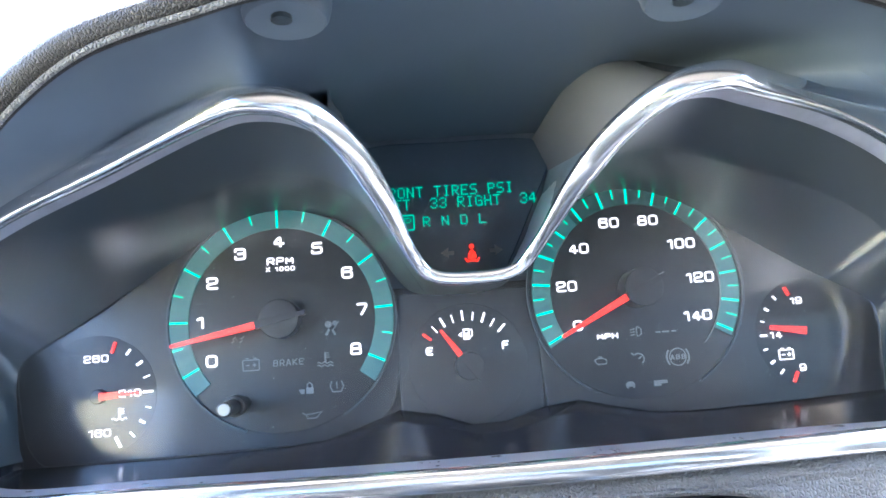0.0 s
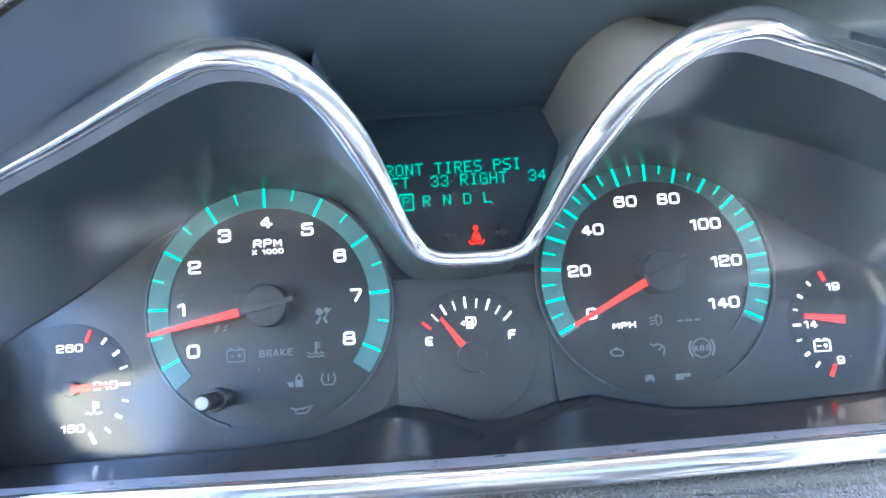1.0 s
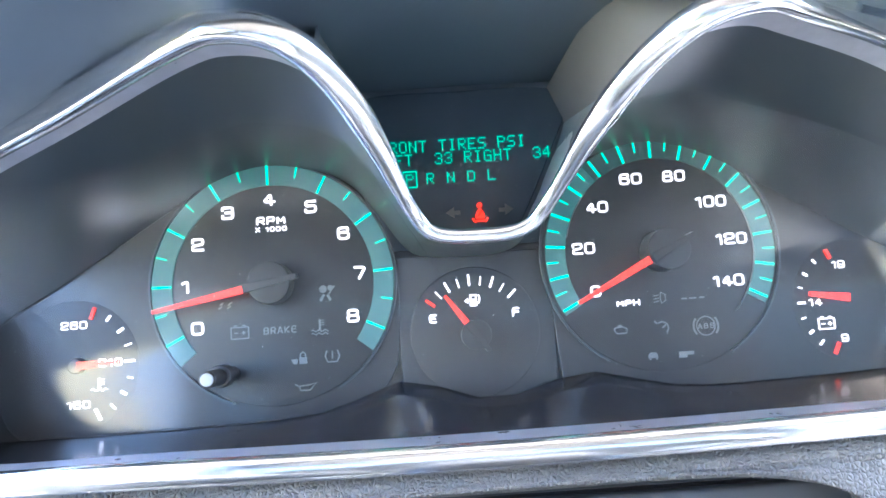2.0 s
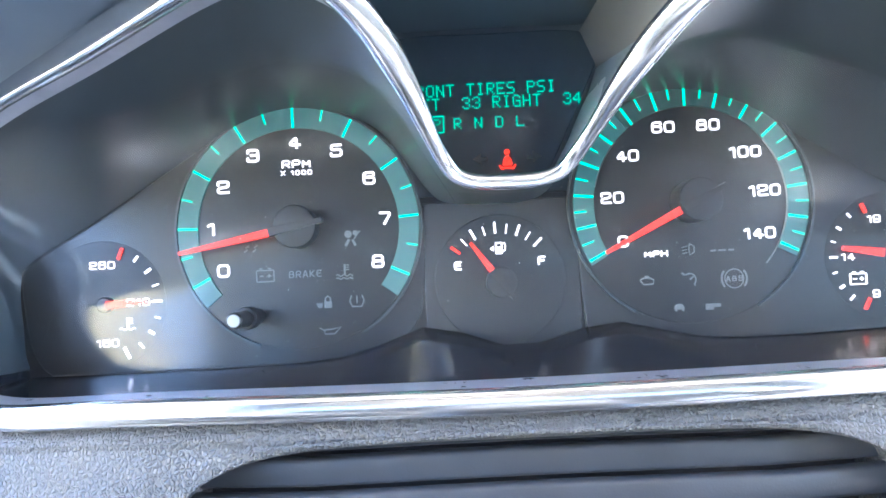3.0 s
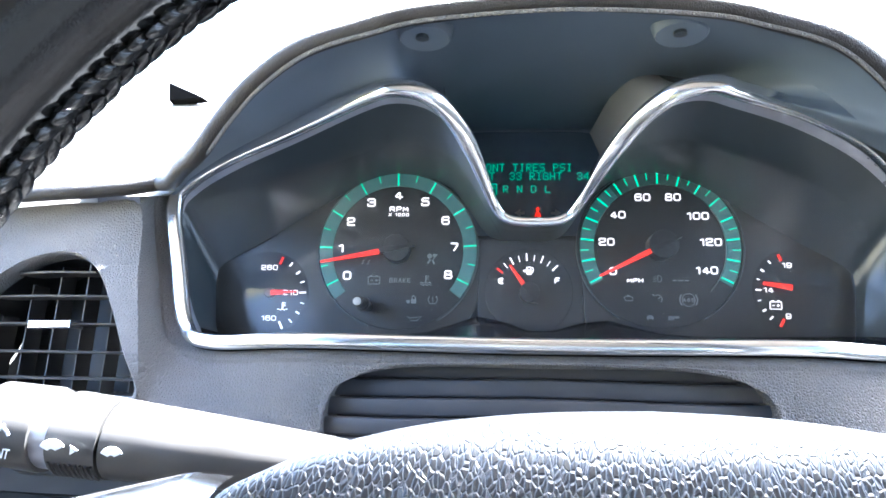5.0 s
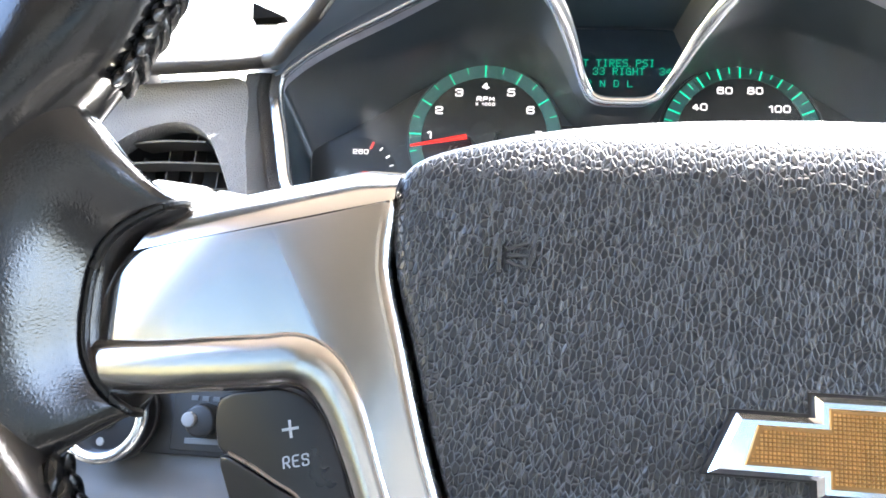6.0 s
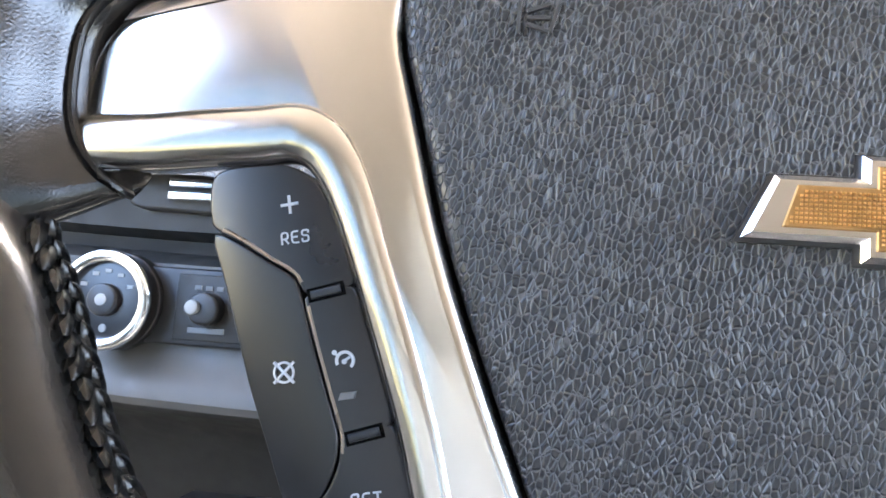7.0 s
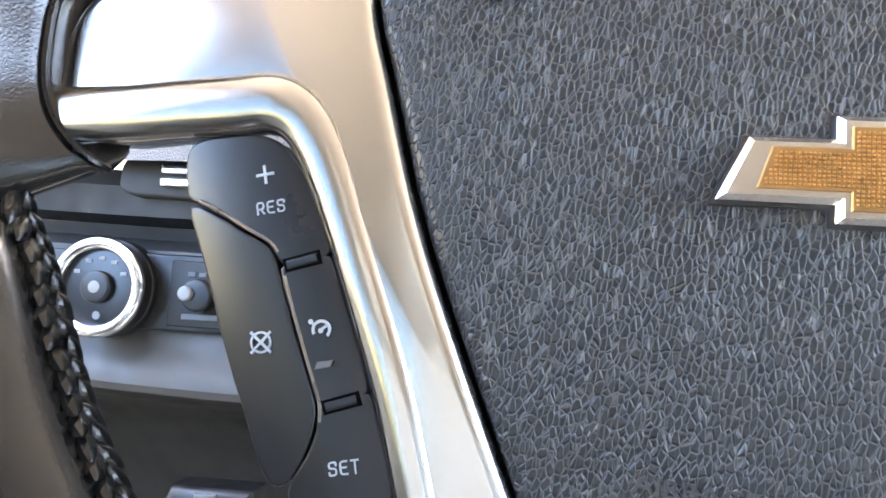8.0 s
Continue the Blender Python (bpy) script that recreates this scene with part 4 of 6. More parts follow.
# clear lens over the gauges
hub = Vector((0.0060, lens_y(0.006, -0.004), -0.004))
sheets = []
for k in (0.995, 0.95, 0.9, 0.84, 0.77, 0.7, 0.62, 0.54, 0.45, 0.36, 0.27, 0.18, 0.09, 0.01):
    flat = [hub.lerp(t, k) for t in edge]
    sheets.append([Vector((p.x, lens_y(p.x, p.z), p.z)) for p in flat])
lens = loft("lens", sheets, M_LENS, cluster, "clear plastic lens filmed with dust", True)
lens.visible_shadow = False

# ---- visor over the cluster ----
LIP = [(-0.2000, -0.046, 0.0490), (-0.1850, -0.060, 0.0455), (-0.1700, -0.080, 0.0460), (-0.1530, -0.097, 0.0500), (-0.1400, -0.105, 0.0620), (-0.1220, -0.116, 0.0745), (-0.0985, -0.125, 0.0860), (-0.0700, -0.130, 0.0925), (-0.0430, -0.132, 0.0975), (0.0140, -0.133, 0.1005)]
lip_all = LIP + [(2 * mid(y) - x, y, z) for x, y, z in LIP[-2::-1]]
lip = [Vector(p) for p in curve(lip_all, 8)]
visor = thing("instrument_visor", "arched visor over the gauges, grained vinyl outside and dark lining inside", "dashboard visor")
base_pts = [HALF[11][:3], (-0.1950, -0.030, 0.0480), HALF[10][:3], HALF[9][:3], HALF[8][:3], (-0.0990, -0.078, 0.0775), HALF[7][:3], HALF[6][:3], (-0.0605, -0.070, 0.0835), (-0.0585, -0.032, 0.0880), (-0.0560, 0.0065, 0.0960), (0.0, 0.008, 0.1010)]
base_pts = [(x, y + 0.002, z + 0.0022) for x, y, z in base_pts]
base_all = base_pts[:-1] + [(0.0120, 0.0085, 0.0985)] + [far_lift(2 * mid(y) - x, y, z) for x, y, z in base_pts[-2::-1]]
under = [Vector(p) for p in curve(base_all, 8)]
rows = []
for k in (0, 0.12, 0.3, 0.5, 0.75, 1.0):
    rows.append([a.lerp(b, k) + Vector((0, 0, 0.010 * math.sin(math.pi * min(1, k * 1.0)) * max(0.0, min(1.0, (a.z - 0.045) / 0.03)))) for a, b in zip(lip, under)])
loft("lining", rows, M_HOOD_IN, visor, "dark matte lining under the visor", flip=True)
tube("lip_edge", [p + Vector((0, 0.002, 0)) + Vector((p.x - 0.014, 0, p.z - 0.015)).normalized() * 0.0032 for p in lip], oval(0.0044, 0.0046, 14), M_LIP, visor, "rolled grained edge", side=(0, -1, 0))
# Pale bead added to draw the highlight along the lining's edge.
tube("lining_bead", [p + Vector((0, -0.0006, 0)) - Vector((p.x - 0.014, 0, p.z - 0.015)).normalized() * 0.0022 for p in lip], oval(0.0009, 0.0010, 8), M_PANEL, visor, "thin pale bead painted as the lining's edge highlight", side=(0, -1, 0))
out_rows = []
for k, (dy, dz, sx) in enumerate(((0.002, 0.004, 1.0), (0.006, 0.0080, 1.012), (0.016, 0.0125, 1.03), (0.05, 0.020, 1.08), (0.12, 0.022, 1.16), (0.22, 0.012, 1.28))):
    out_rows.append([Vector((mid(p.y) + (p.x - mid(p.y)) * sx, p.y + dy + max(0, (0.0 if k < 3 else 1) * (0.0)), p.z + dz)) for p in lip])
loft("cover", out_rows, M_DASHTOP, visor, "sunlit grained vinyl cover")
for x, y, z in ((-0.0475, -0.112, 0.1020), (0.0655, -0.112, 0.1020)):
    tube("screw_boss", [(x, y, z + 0.006), (x, y - 0.0005, z - 0.0010), (x, y - 0.0010, z - 0.0045), (x, y - 0.0012, z - 0.0055)], oval(0.0120, 0.0090, 28), M_HOOD_IN, visor, "round moulded screw boss", side=(0, -1, 0), scales=[1.12, 1.06, 1.0, 0.93])
    tube("screw", [(x - 0.001, y - 0.003, z - 0.0040), (x - 0.001, y - 0.0031, z - 0.0062)], oval(0.0030, 0.0026, 12), M_SHROUD, visor, "dark screw head", side=(0, -1, 0))

# ---- dashboard ----
fascia = thing("dashboard_fascia", "dark grey grained vinyl fascia framing the gauges", "dashboard", kind="structure")
low = HALF[10:]
low_all = [h[:3] for h in low] + [far_lift(2 * mid(h[1]) - h[0], h[1], h[2]) for h in low[-2::-1]]
front_line = [Vector(q) for q in curve(low_all, 8)]


def outward(line, i):
    a, b = line[max(i - 1, 0)], line[min(i + 1, len(line) - 1)]
    t = b - a
    nrm = Vector((t.z, 0, -t.x)).normalized()
    p = line[i]
    return nrm if nrm.dot(Vector((p.x - 0.005, 0, p.z - 0.09))) > 0 else -nrm


rows = [[p + outward(front_line, i) * d + Vector((0, dy, 0)) for i, p in enumerate(front_line)]
        for d, dy in ((0.0, 0.003), (0.0035, 0.0045), (0.0060, 0.004), (0.0085, 0.0005), (0.0100, -0.0005), (0.0120, 0.0))]
# The first rows are coloured near black as the groove's shade.
loft("groove", rows[:3], M_UNLIT, fascia, "groove behind the trim, its shade painted near black")
loft("inner_band", rows[2:], M_DASH, fascia, "soft grained band round the trim")
# the skin from the band out to the vent and down to the column opening
band = rows[-1]
OPEN = [(-0.0985, -0.1150), (-0.0980, -0.0720), (-0.0960, -0.0600), (-0.0890, -0.0520), (-0.0770, -0.0480), (-0.0300, -0.0460), (0.0030, -0.0455)]
HOLE_L = curve(OPEN, 6)
hole = [Vector((p[0], 0, p[1])) for p in HOLE_L] + [Vector((2 * 0.009 - p[0], 0, p[1])) for p in HOLE_L[-2::-1]]
bottom_band = [p for p in band if p.z < 0.0 and -0.165 < p.x < 0.185]
bottom_band.sort(key=lambda p: p.x)


def band_at(x):
    for a, b in zip(bottom_band, bottom_band[1:]):
        if a.x <= x <= b.x:
            k = (x - a.x) / (b.x - a.x + 1e-9)
            return a.lerp(b, k)
    return bottom_band[0] if x < bottom_band[0].x else bottom_band[-1]


# apron between the band and the opening
m_h = len(hole)
top_row = [band_at(-0.1040 + (0.2260 * i / (m_h - 1))) for i in range(m_h)]
lip_row = [Vector((h.x, band_at(h.x).y - 0.004, h.z)) for h in hole]
in_row = [Vector((0.009 + (h.x - 0.009) * 0.985, p.y + 0.004, h.z - 0.0015)) for h, p in zip(hole, lip_row)]
back_row = [Vector((p.x, p.y + 0.05, p.z - 0.001)) for p in in_row]
apron = [top_row] + [[a.lerp(b, k) + Vector((0, -0.0015 * math.sin(k * math.pi), 0)) for a, b in zip(top_row, lip_row)] for k in (0.3, 0.6, 0.85)] + [[p + Vector((0, 0.001, 0)) for p in lip_row], in_row, back_row]
loft("apron", apron, M_DASH, fascia, "grained vinyl apron over the column opening")
# ledge and side panel with the air vent
VC = (-0.2560, -0.0330)
VENT = [(-0.1900, -0.0640), (-0.2020, -0.0430), (-0.2160, -0.0180), (-0.2280, -0.0010), (-0.2430, 0.0080), (-0.2600, 0.0080), (-0.2800, 0.0000), (-0.3000, -0.0200), (-0.3120, -0.0450), (-0.3180, -0.0660), (-0.2600, -0.0680), (-0.2100, -0.0670)]
vent_loop = curve(VENT, 6, True)
OUTER = [(-0.1840, -0.0900), (-0.1960, -0.0350), (-0.2040, -0.0050), (-0.2140, 0.0380), (-0.2430, 0.0400), (-0.2600, 0.0400), (-0.3000, 0.0380), (-0.4200, 0.0340), (-0.4200, -0.0450), (-0.4200, -0.0900), (-0.2600, -0.0900), (-0.2100, -0.0900)]
outer_loop = curve(OUTER, 6, True)


def panel_y(x, z):
    """The side panel falls away to the left and towards its top."""
    return -0.052 + 0.10 * (abs(x) - 0.2) + 0.28 * z


v_in = [Vector((p[0], panel_y(*p), p[1])) for p in vent_loop]
v_out = [Vector((p[0], panel_y(*p) + 0.001, p[1])) for p in outer_loop]
v_lip = [Vector((VC[0] + (p.x - VC[0]) * 1.025, p.y - 0.0015, VC[1] + (p.z - VC[1]) * 1.03)) for p in v_in]
v_deep = [Vector((VC[0] + (p.x - VC[0]) * 0.97, p.y + 0.012, VC[1] + (p.z - VC[1]) * 0.97)) for p in v_in]
v_deep2 = [p + Vector((0, 0.05, 0)) for p in v_deep]
panel = thing("side_panel", "grey grained dashboard side panel round an air vent, partly sunlit", "dashboard panel", kind="structure")
loft("panel_skin", [v_out, [a.lerp(b, 0.5) for a, b in zip(v_out, v_lip)], v_lip, v_in, v_deep], M_PANEL, panel, closed=True)
# join between the band and the side panel
left_band = [p for p in band[:len(band) // 2] if p.x < -0.1045] + [top_row[0].copy()]
edge_pts = [Vector((q[0], panel_y(q[0], q[1]) + 0.001, q[1])) for q in curve([(-0.2140, 0.0440), (-0.2140, 0.0380), (-0.2040, -0.0050), (-0.1960, -0.0350), (-0.1860, -0.0720), (-0.1560, -0.1000), (-0.1200, -0.1120), (-0.0985, -0.1150)], 12)]
for p in edge_pts:
    k = max(0.0, min(1.0, (p.x + 0.190) / 0.075))
    p.y += (lip_row[0].y - p.y) * k * k * (3 - 2 * k)
edge_pts = [edge_pts[round(i * (len(edge_pts) - 1) / (len(left_band) - 1))] for i in range(len(left_band))]
edge_pts[-1] = lip_row[0].copy()
loft("side_join", [left_band, [a.lerp(b, 0.5) + Vector((0, -0.001, 0)) for a, b in zip(left_band, edge_pts)], edge_pts], M_PANEL, panel, "grained vinyl beside the trim")

right_band = [top_row[-1].copy()] + [p for p in band[len(band) // 2:] if p.x > 0.1225]
right_edge = [Vector(q) for q in curve([(lip_row[-1].x, lip_row[-1].y, lip_row[-1].z), (0.150, -0.084, -0.110), (0.190, -0.080, -0.098), (0.215, -0.072, -0.060), (0.225, -0.060, -0.020), (0.232, -0.050, 0.040)], 12)]
right_edge = [right_edge[round(i * (len(right_edge) - 1) / (len(right_band) - 1))] for i in range(len(right_band))]
loft("side_join", [right_band, [a.lerp(b, 0.5) + Vector((0, -0.001, 0)) for a, b in zip(right_band, right_edge)], right_edge], M_DASH, fascia, "grained vinyl beside the trim")
vent = thing("air_vent", "black dashboard air vent with horizontal slats and a chrome tab", "air vent")
loft("duct", [v_deep, v_deep2], M_VENT, vent, closed=True)
slab("duct_back", [(p.x, p.z) for p in v_deep2], 0.010, 0.014, 0.0005, M_VENT, vent)


def vent_span(z):
    xs = [p.x for a, p in zip(v_deep, v_deep[1:] + v_deep[:1]) if (a.z - z) * (p.z - z) <= 0]
    return (min(xs), max(xs)) if xs else (VC[0] - 0.01, VC[0] + 0.01)


for k, z in enumerate((-0.0010, -0.0140, -0.0290, -0.0440, -0.0580)):
    x0, x1 = vent_span(z)
    path = [(x0 + 0.001, -0.040 + 0.012, z), ((x0 + x1) / 2, -0.046 + 0.010, z), (x1 - 0.001, -0.036, z)]
    tube("slat", curve(path, 5), [(0.0007, -0.009), (0.0011, 0.0), (0.0007, 0.0085), (-0.0003, 0.0088), (-0.0008, 0.0), (-0.0005, -0.009)], M_STALK, vent)
for k in range(7):
    x = -0.300 + 0.0165 * k
    zs = [p.z for a, p in zip(v_deep, v_deep[1:] + v_deep[:1]) if (a.x - x) * (p.x - x) <= 0]
    if len(zs) > 1:
        bar("vane", (x, min(zs)), (x + 0.004, max(zs)), 0.0008, -0.026, -0.012, M_STALK, vent)
slab("slider_tab", [(-0.262, -0.0325), (-0.2385, -0.0320), (-0.2385, -0.0275), (-0.262, -0.0280)], -0.0525, -0.040, 0.0012, M_CHROME, vent, "chrome slider tab")

# rolled ledge and the dashboard top
ledge_path = curve([(-0.1930, -0.047, 0.0500), (-0.2100, -0.050, 0.0455), (-0.2300, -0.052, 0.0430), (-0.2700, -0.052, 0.0405), (-0.4200, -0.030, 0.0380)], 8)
dash_top = thing("dashboard_top", "sun-bleached grey-brown grained vinyl dashboard top", "dashboard", kind="structure")
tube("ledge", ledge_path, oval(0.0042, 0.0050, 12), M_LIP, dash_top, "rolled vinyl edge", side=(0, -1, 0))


def top_z(y):
    return 0.044 + 0.66 * (y + 0.045)


def dtop(x, y, up=0.0):
    return Vector((x, y, top_z(y) + up))


for xa, xb, ya, yb in ((-0.55, -0.195, -0.045, 0.06), (0.215, 1.20, -0.045, 0.06), (-0.55, 1.20, 0.06, 0.325)):
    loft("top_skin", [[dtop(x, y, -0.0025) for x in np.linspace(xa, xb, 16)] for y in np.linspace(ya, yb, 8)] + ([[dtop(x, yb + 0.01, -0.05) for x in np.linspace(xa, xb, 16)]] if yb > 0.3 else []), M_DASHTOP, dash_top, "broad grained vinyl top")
# dark triangle near the windscreen pillar's foot, built as an upright plate
dark_tri = thing("dark_triangle", "black triangle standing over the dashboard top near the pillar", "demister outlet")
TRI = [(-0.307, 0.1995), (-0.3055, 0.1820), (-0.2740, 0.1845)]
slab("outlet", TRI, 0.158, 0.166, 0.0008, M_UNLIT, dark_tri, "black triangular plate")
slab("rim", inset(TRI if area2(TRI) > 0 else TRI[::-1], -0.0003), 0.163, 0.170, 0.0003, M_UNLIT, dark_tri)
slab("slot", [(-0.336, 0.1665), (-0.321, 0.1655), (-0.321, 0.1645), (-0.336, 0.1650)], 0.158, 0.166, 0.0002, M_UNLIT, dark_tri, steps=1)

# column opening: ribbed dark cover
column = thing("column_cover", "dark ribbed steering column cover in the fascia opening", "column cover")
for k in range(7):
    z = -0.0500 - 0.0090 * k
    y = -0.050 - 0.006 * k
    tube("rib", [(-0.096, y + 0.004, z), (-0.06, y, z), (0.009, y - 0.002, z + 0.0010), (0.078, y, z), (0.114, y + 0.004, z)], oval(0.0043, 0.0030, 16, 5.0), M_COLUMN, column)
slab("cover_back", [(-0.105, -0.125), (0.123, -0.125), (0.123, -0.040), (-0.105, -0.040)], -0.040, -0.034, 0.002, M_COLUMN, column)
tube("column_tube", [(0.012, -0.060, -0.115), (0.016, -0.150, -0.112), (0.020, -0.236, -0.108)], oval(0.048, 0.036, 28, 2.8), M_BLACK, column, "black plastic column shell", side=(0, 0, 1))

# lower panel with the headlamp knob
lower = thing("lower_panel", "dark grey lower dashboard panel with a raised grey band", "dashboard panel", kind="structure")
rows = []
for y, z in ((-0.046, -0.090), (-0.052, -0.100), (-0.050, -0.116), (-0.036, -0.120), (-0.034, -0.127), (-0.046, -0.130), (-0.050, -0.134), (-0.050, -0.180), (-0.0515, -0.185), (-0.0545, -0.190), (-0.0580, -0.195), (-0.0605, -0.200), (-0.0610, -0.2045), (-0.0585, -0.2085), (-0.052, -0.212), (-0.035, -0.216), (-0.010, -0.224), (0.020, -0.245), (0.060, -0.330), (0.08, -0.45)):
    rows.append([Vector((x, y + 0.06 * max(0, abs(x) - 0.2), z + 0.02 * max(0, -x - 0.25))) for x in np.linspace(-0.55, -0.105, 20)])
# First and last rows carry the panel's shade as a darker colour.
loft("upper_band", rows[:7], M_CHARCOAL_SHADE, lower, "band under the air outlet, its shade put into a dark colour", flip=True)
loft("panel_skin", rows[6:14], M_LOWER, lower, "grey switch panel", flip=True)
loft("knee_panel", rows[13:], M_CHARCOAL_SHADE, lower, "knee panel, its shade put into a dark colour", flip=True)
slab("switch_bezel", [(-0.335, -0.178), (-0.140, -0.175), (-0.140, -0.135), (-0.335, -0.137)], -0.0545, -0.044, 0.0015, M_BLACK, lower, "black switch bezel")
slab("bezel_tile", [(-0.2265, -0.1735), (-0.165, -0.1728), (-0.165, -0.1385), (-0.2265, -0.139)], -0.0560, -0.050, 0.0010, M_CHARCOAL_SHADE, lower, "black switch tile")
lampsw = thing("headlamp_switch", "round black headlamp switch with a chrome ring", "headlamp switch", group="dashboard switches")
KX, KZ = -0.2600, -0.1560
disc("collar", KX, KZ, 0.0262, -0.058, -0.050, 0.001, M_BLACK, lampsw, n=56)
ring_path = [(KX + 0.0228 * math.cos(a), -0.0665, KZ + 0.0228 * math.sin(a)) for a in np.linspace(0, 2 * math.pi, 57)[:-1]]
tube("ring", ring_path, oval(0.0034, 0.0034, 12), M_CHROME, lampsw, "bright chrome ring", True)
disc("dial", KX, KZ, 0.0215, -0.0650, -0.056, 0.0012, M_BUTTON, lampsw, n=48)
disc("boss", KX, KZ, 0.0085, -0.0690, -0.060, 0.0015, M_BLACK, lampsw, n=32)
for a in (30, 62, 90, 118, 150):
    x, z = polar((KX, KZ), 0.0150, a)
    slab("mark", [(x - 0.0018, z - 0.0010), (x + 0.0018, z - 0.0010), (x + 0.0018, z + 0.0010), (x - 0.0018, z + 0.0010)], -0.0655, -0.0645, 0.0002, M_WORN, lampsw, "pale printed mark", steps=1)
disc("mark", KX, KZ, 0.0032, -0.0695, -0.0685, 0.0003, M_WORN, lampsw, "pale printed mark", n=16)
disc("mark", KX + 0.0005, KZ - 0.0145, 0.0022, -0.0655, -0.0645, 0.0003, M_WORN, lampsw, "pale printed mark", n=16)
dim = thing("dimmer_wheel", "small black dimmer wheel with a pale cap and printed bar", "dimmer switch", group="dashboard switches")
disc("wheel", -0.2075, -0.1565, 0.0085, -0.0640, -0.055, 0.0015, M_BLACK, dim, n=32)
disc("cap", -0.2125, -0.1560, 0.0038, -0.0665, -0.062, 0.0010, M_WORN, dim, "pale worn cap", n=20)
slab("mark", [(-0.218, -0.1695), (-0.198, -0.1690), (-0.198, -0.1660), (-0.218, -0.1665)], -0.0566, -0.0556, 0.0002, M_ICON_OFF, dim, steps=1)
for k in range(3):
    slab("mark", [(-0.2165 + 0.006 * k, -0.1470), (-0.2125 + 0.006 * k, -0.1470), (-0.2125 + 0.006 * k, -0.1445), (-0.2165 + 0.006 * k, -0.1445)], -0.0566, -0.0556, 0.0002, M_ICON_OFF, dim, steps=1)
thumb = thing("vent_thumbwheel", "two-bar silver vent thumbwheel in a dark oval housing", "vent control")
slab("housing", curve([(-0.262, -0.0990), (-0.258, -0.0850), (-0.235, -0.0830), (-0.190, -0.0830), (-0.190, -0.1050), (-0.240, -0.1060), (-0.256, -0.1050)], 5, True), -0.0560, -0.046, 0.002, M_CHARCOAL_SHADE, thumb)
for z in (-0.0915, -0.0985):
    slab("bar", [(-0.2360, z - 0.0024), (-0.2100, z - 0.0022), (-0.2100, z + 0.0026), (-0.2360, z + 0.0026)], -0.0610, -0.053, 0.0014, M_CHROME, thumb, "bright silver bar")
pedal = thing("hood_release", "dark release lever with a pale printed tab under the panel", "release lever")
slab("lever", [(-0.214, -0.266), (-0.165, -0.262), (-0.165, -0.248), (-0.207, -0.249)], -0.072, -0.050, 0.006, M_BLACK, pedal)
slab("tab", [(-0.1930, -0.2540), (-0.1820, -0.2535), (-0.1820, -0.2505), (-0.1930, -0.2510)], -0.0728, -0.068, 0.001, M_ICON_OFF, pedal, "pale tab")

# wiper stalk
stalk = thing("wiper_stalk", "black wiper stalk with pale printed symbols, sunlit on top", "wiper stalk")
S0, S1 = Vector((-0.1840, -0.1700, -0.0700)), Vector((-0.0300, -0.1550, -0.0880))
ax_dir = (S1 - S0).normalized()


def stalk_ring(d, r, flat=0.8):
    c = S0 + ax_dir * d
    u = Vector((0, -1, 0)) - ax_dir * ax_dir.dot(Vector((0, -1, 0)))
    u.normalize()
    w = ax_dir.cross(u)
    return [c + u * (r * math.cos(a)) + w * (r * flat * math.sin(a)) for a in np.linspace(0, 2 * math.pi, 33)[:-1]]


def stalk_part(name, spans, material, label=""):
    rows = [stalk_ring(d, r) for d, r in spans]
    ob = loft(name, rows, material, stalk, label, closed=True)
    return ob


stalk_part("end_cap", [(-0.0005, 0.001), (0.0, 0.0150), (0.0015, 0.0172), (0.0185, 0.0178), (0.0197, 0.0174), (0.0198, 0.001)], M_STALK, "black end cap")
stalk_part("gap_ring", [(0.0196, 0.001), (0.0197, 0.0158), (0.0258, 0.0158), (0.0259, 0.001)], M_CHROME_DK)
stalk_part("twist_ring", [(0.0254, 0.001), (0.0256, 0.0172), (0.0412, 0.0168), (0.0414, 0.001)], M_STALK, "ribbed twist ring")
stalk_part("shaft", [(0.0420, 0.001), (0.0422, 0.0166), (0.075, 0.0150), (0.140, 0.0115), (0.156, 0.010)], M_STALK, "tapered black shaft")
for k in range(9):
    c = stalk_ring(0.0268 + 0.0017 * k, 0.0173)
    tube("rib", [c[3], c[4], c[5], c[6]], oval(0.0005, 0.0005, 6), M_BLACK, stalk, side=(0, -1, 0))
STALK_Y = S0.y - 0.0172
turn_stalk = -math.degrees(math.atan2(0.018, 0.154))
lettering("word", "FRONT", S0.x + 0.0116, S0.z - 0.0080, 0.0030, STALK_Y + 0.0013, M_ICON, stalk, wide=0.72, turn=turn_stalk, bold=0.01)
# washer fan and wiper symbols
for a in (55, 75, 95, 115):
    bar("washer_icon", (S0.x + 0.0110, S0.z - 0.0040), polar((S0.x + 0.0110, S0.z - 0.0040), 0.0058, a), 0.0006, STALK_Y + 0.0006, STALK_Y + 0.0011, M_ICON, stalk)
tube("washer_icon", [(S0.x + 0.0110 + 0.0055 * math.cos(radians(a)), STALK_Y + 0.0010, S0.z - 0.0050 + 0.0055 * math.sin(radians(a))) for a in range(25, 156, 13)], oval(0.0006, 0.0003, 6), M_ICON, stalk)
for cxx, w in ((0.0305, 0.0046), (0.0500, 0.0040)):
    z0 = S0.z - 0.0040 - 0.0025 * (cxx / 0.04)
    slab("wiper_icon", arc(S0.x + cxx, z0 - 0.002, w, 150, 30, 10) + arc(S0.x + cxx, z0 - 0.002, w * 0.35, 40, 140, 6), STALK_Y + 0.0008, STALK_Y + 0.0014, 0.0001, M_ICON, stalk, steps=1)
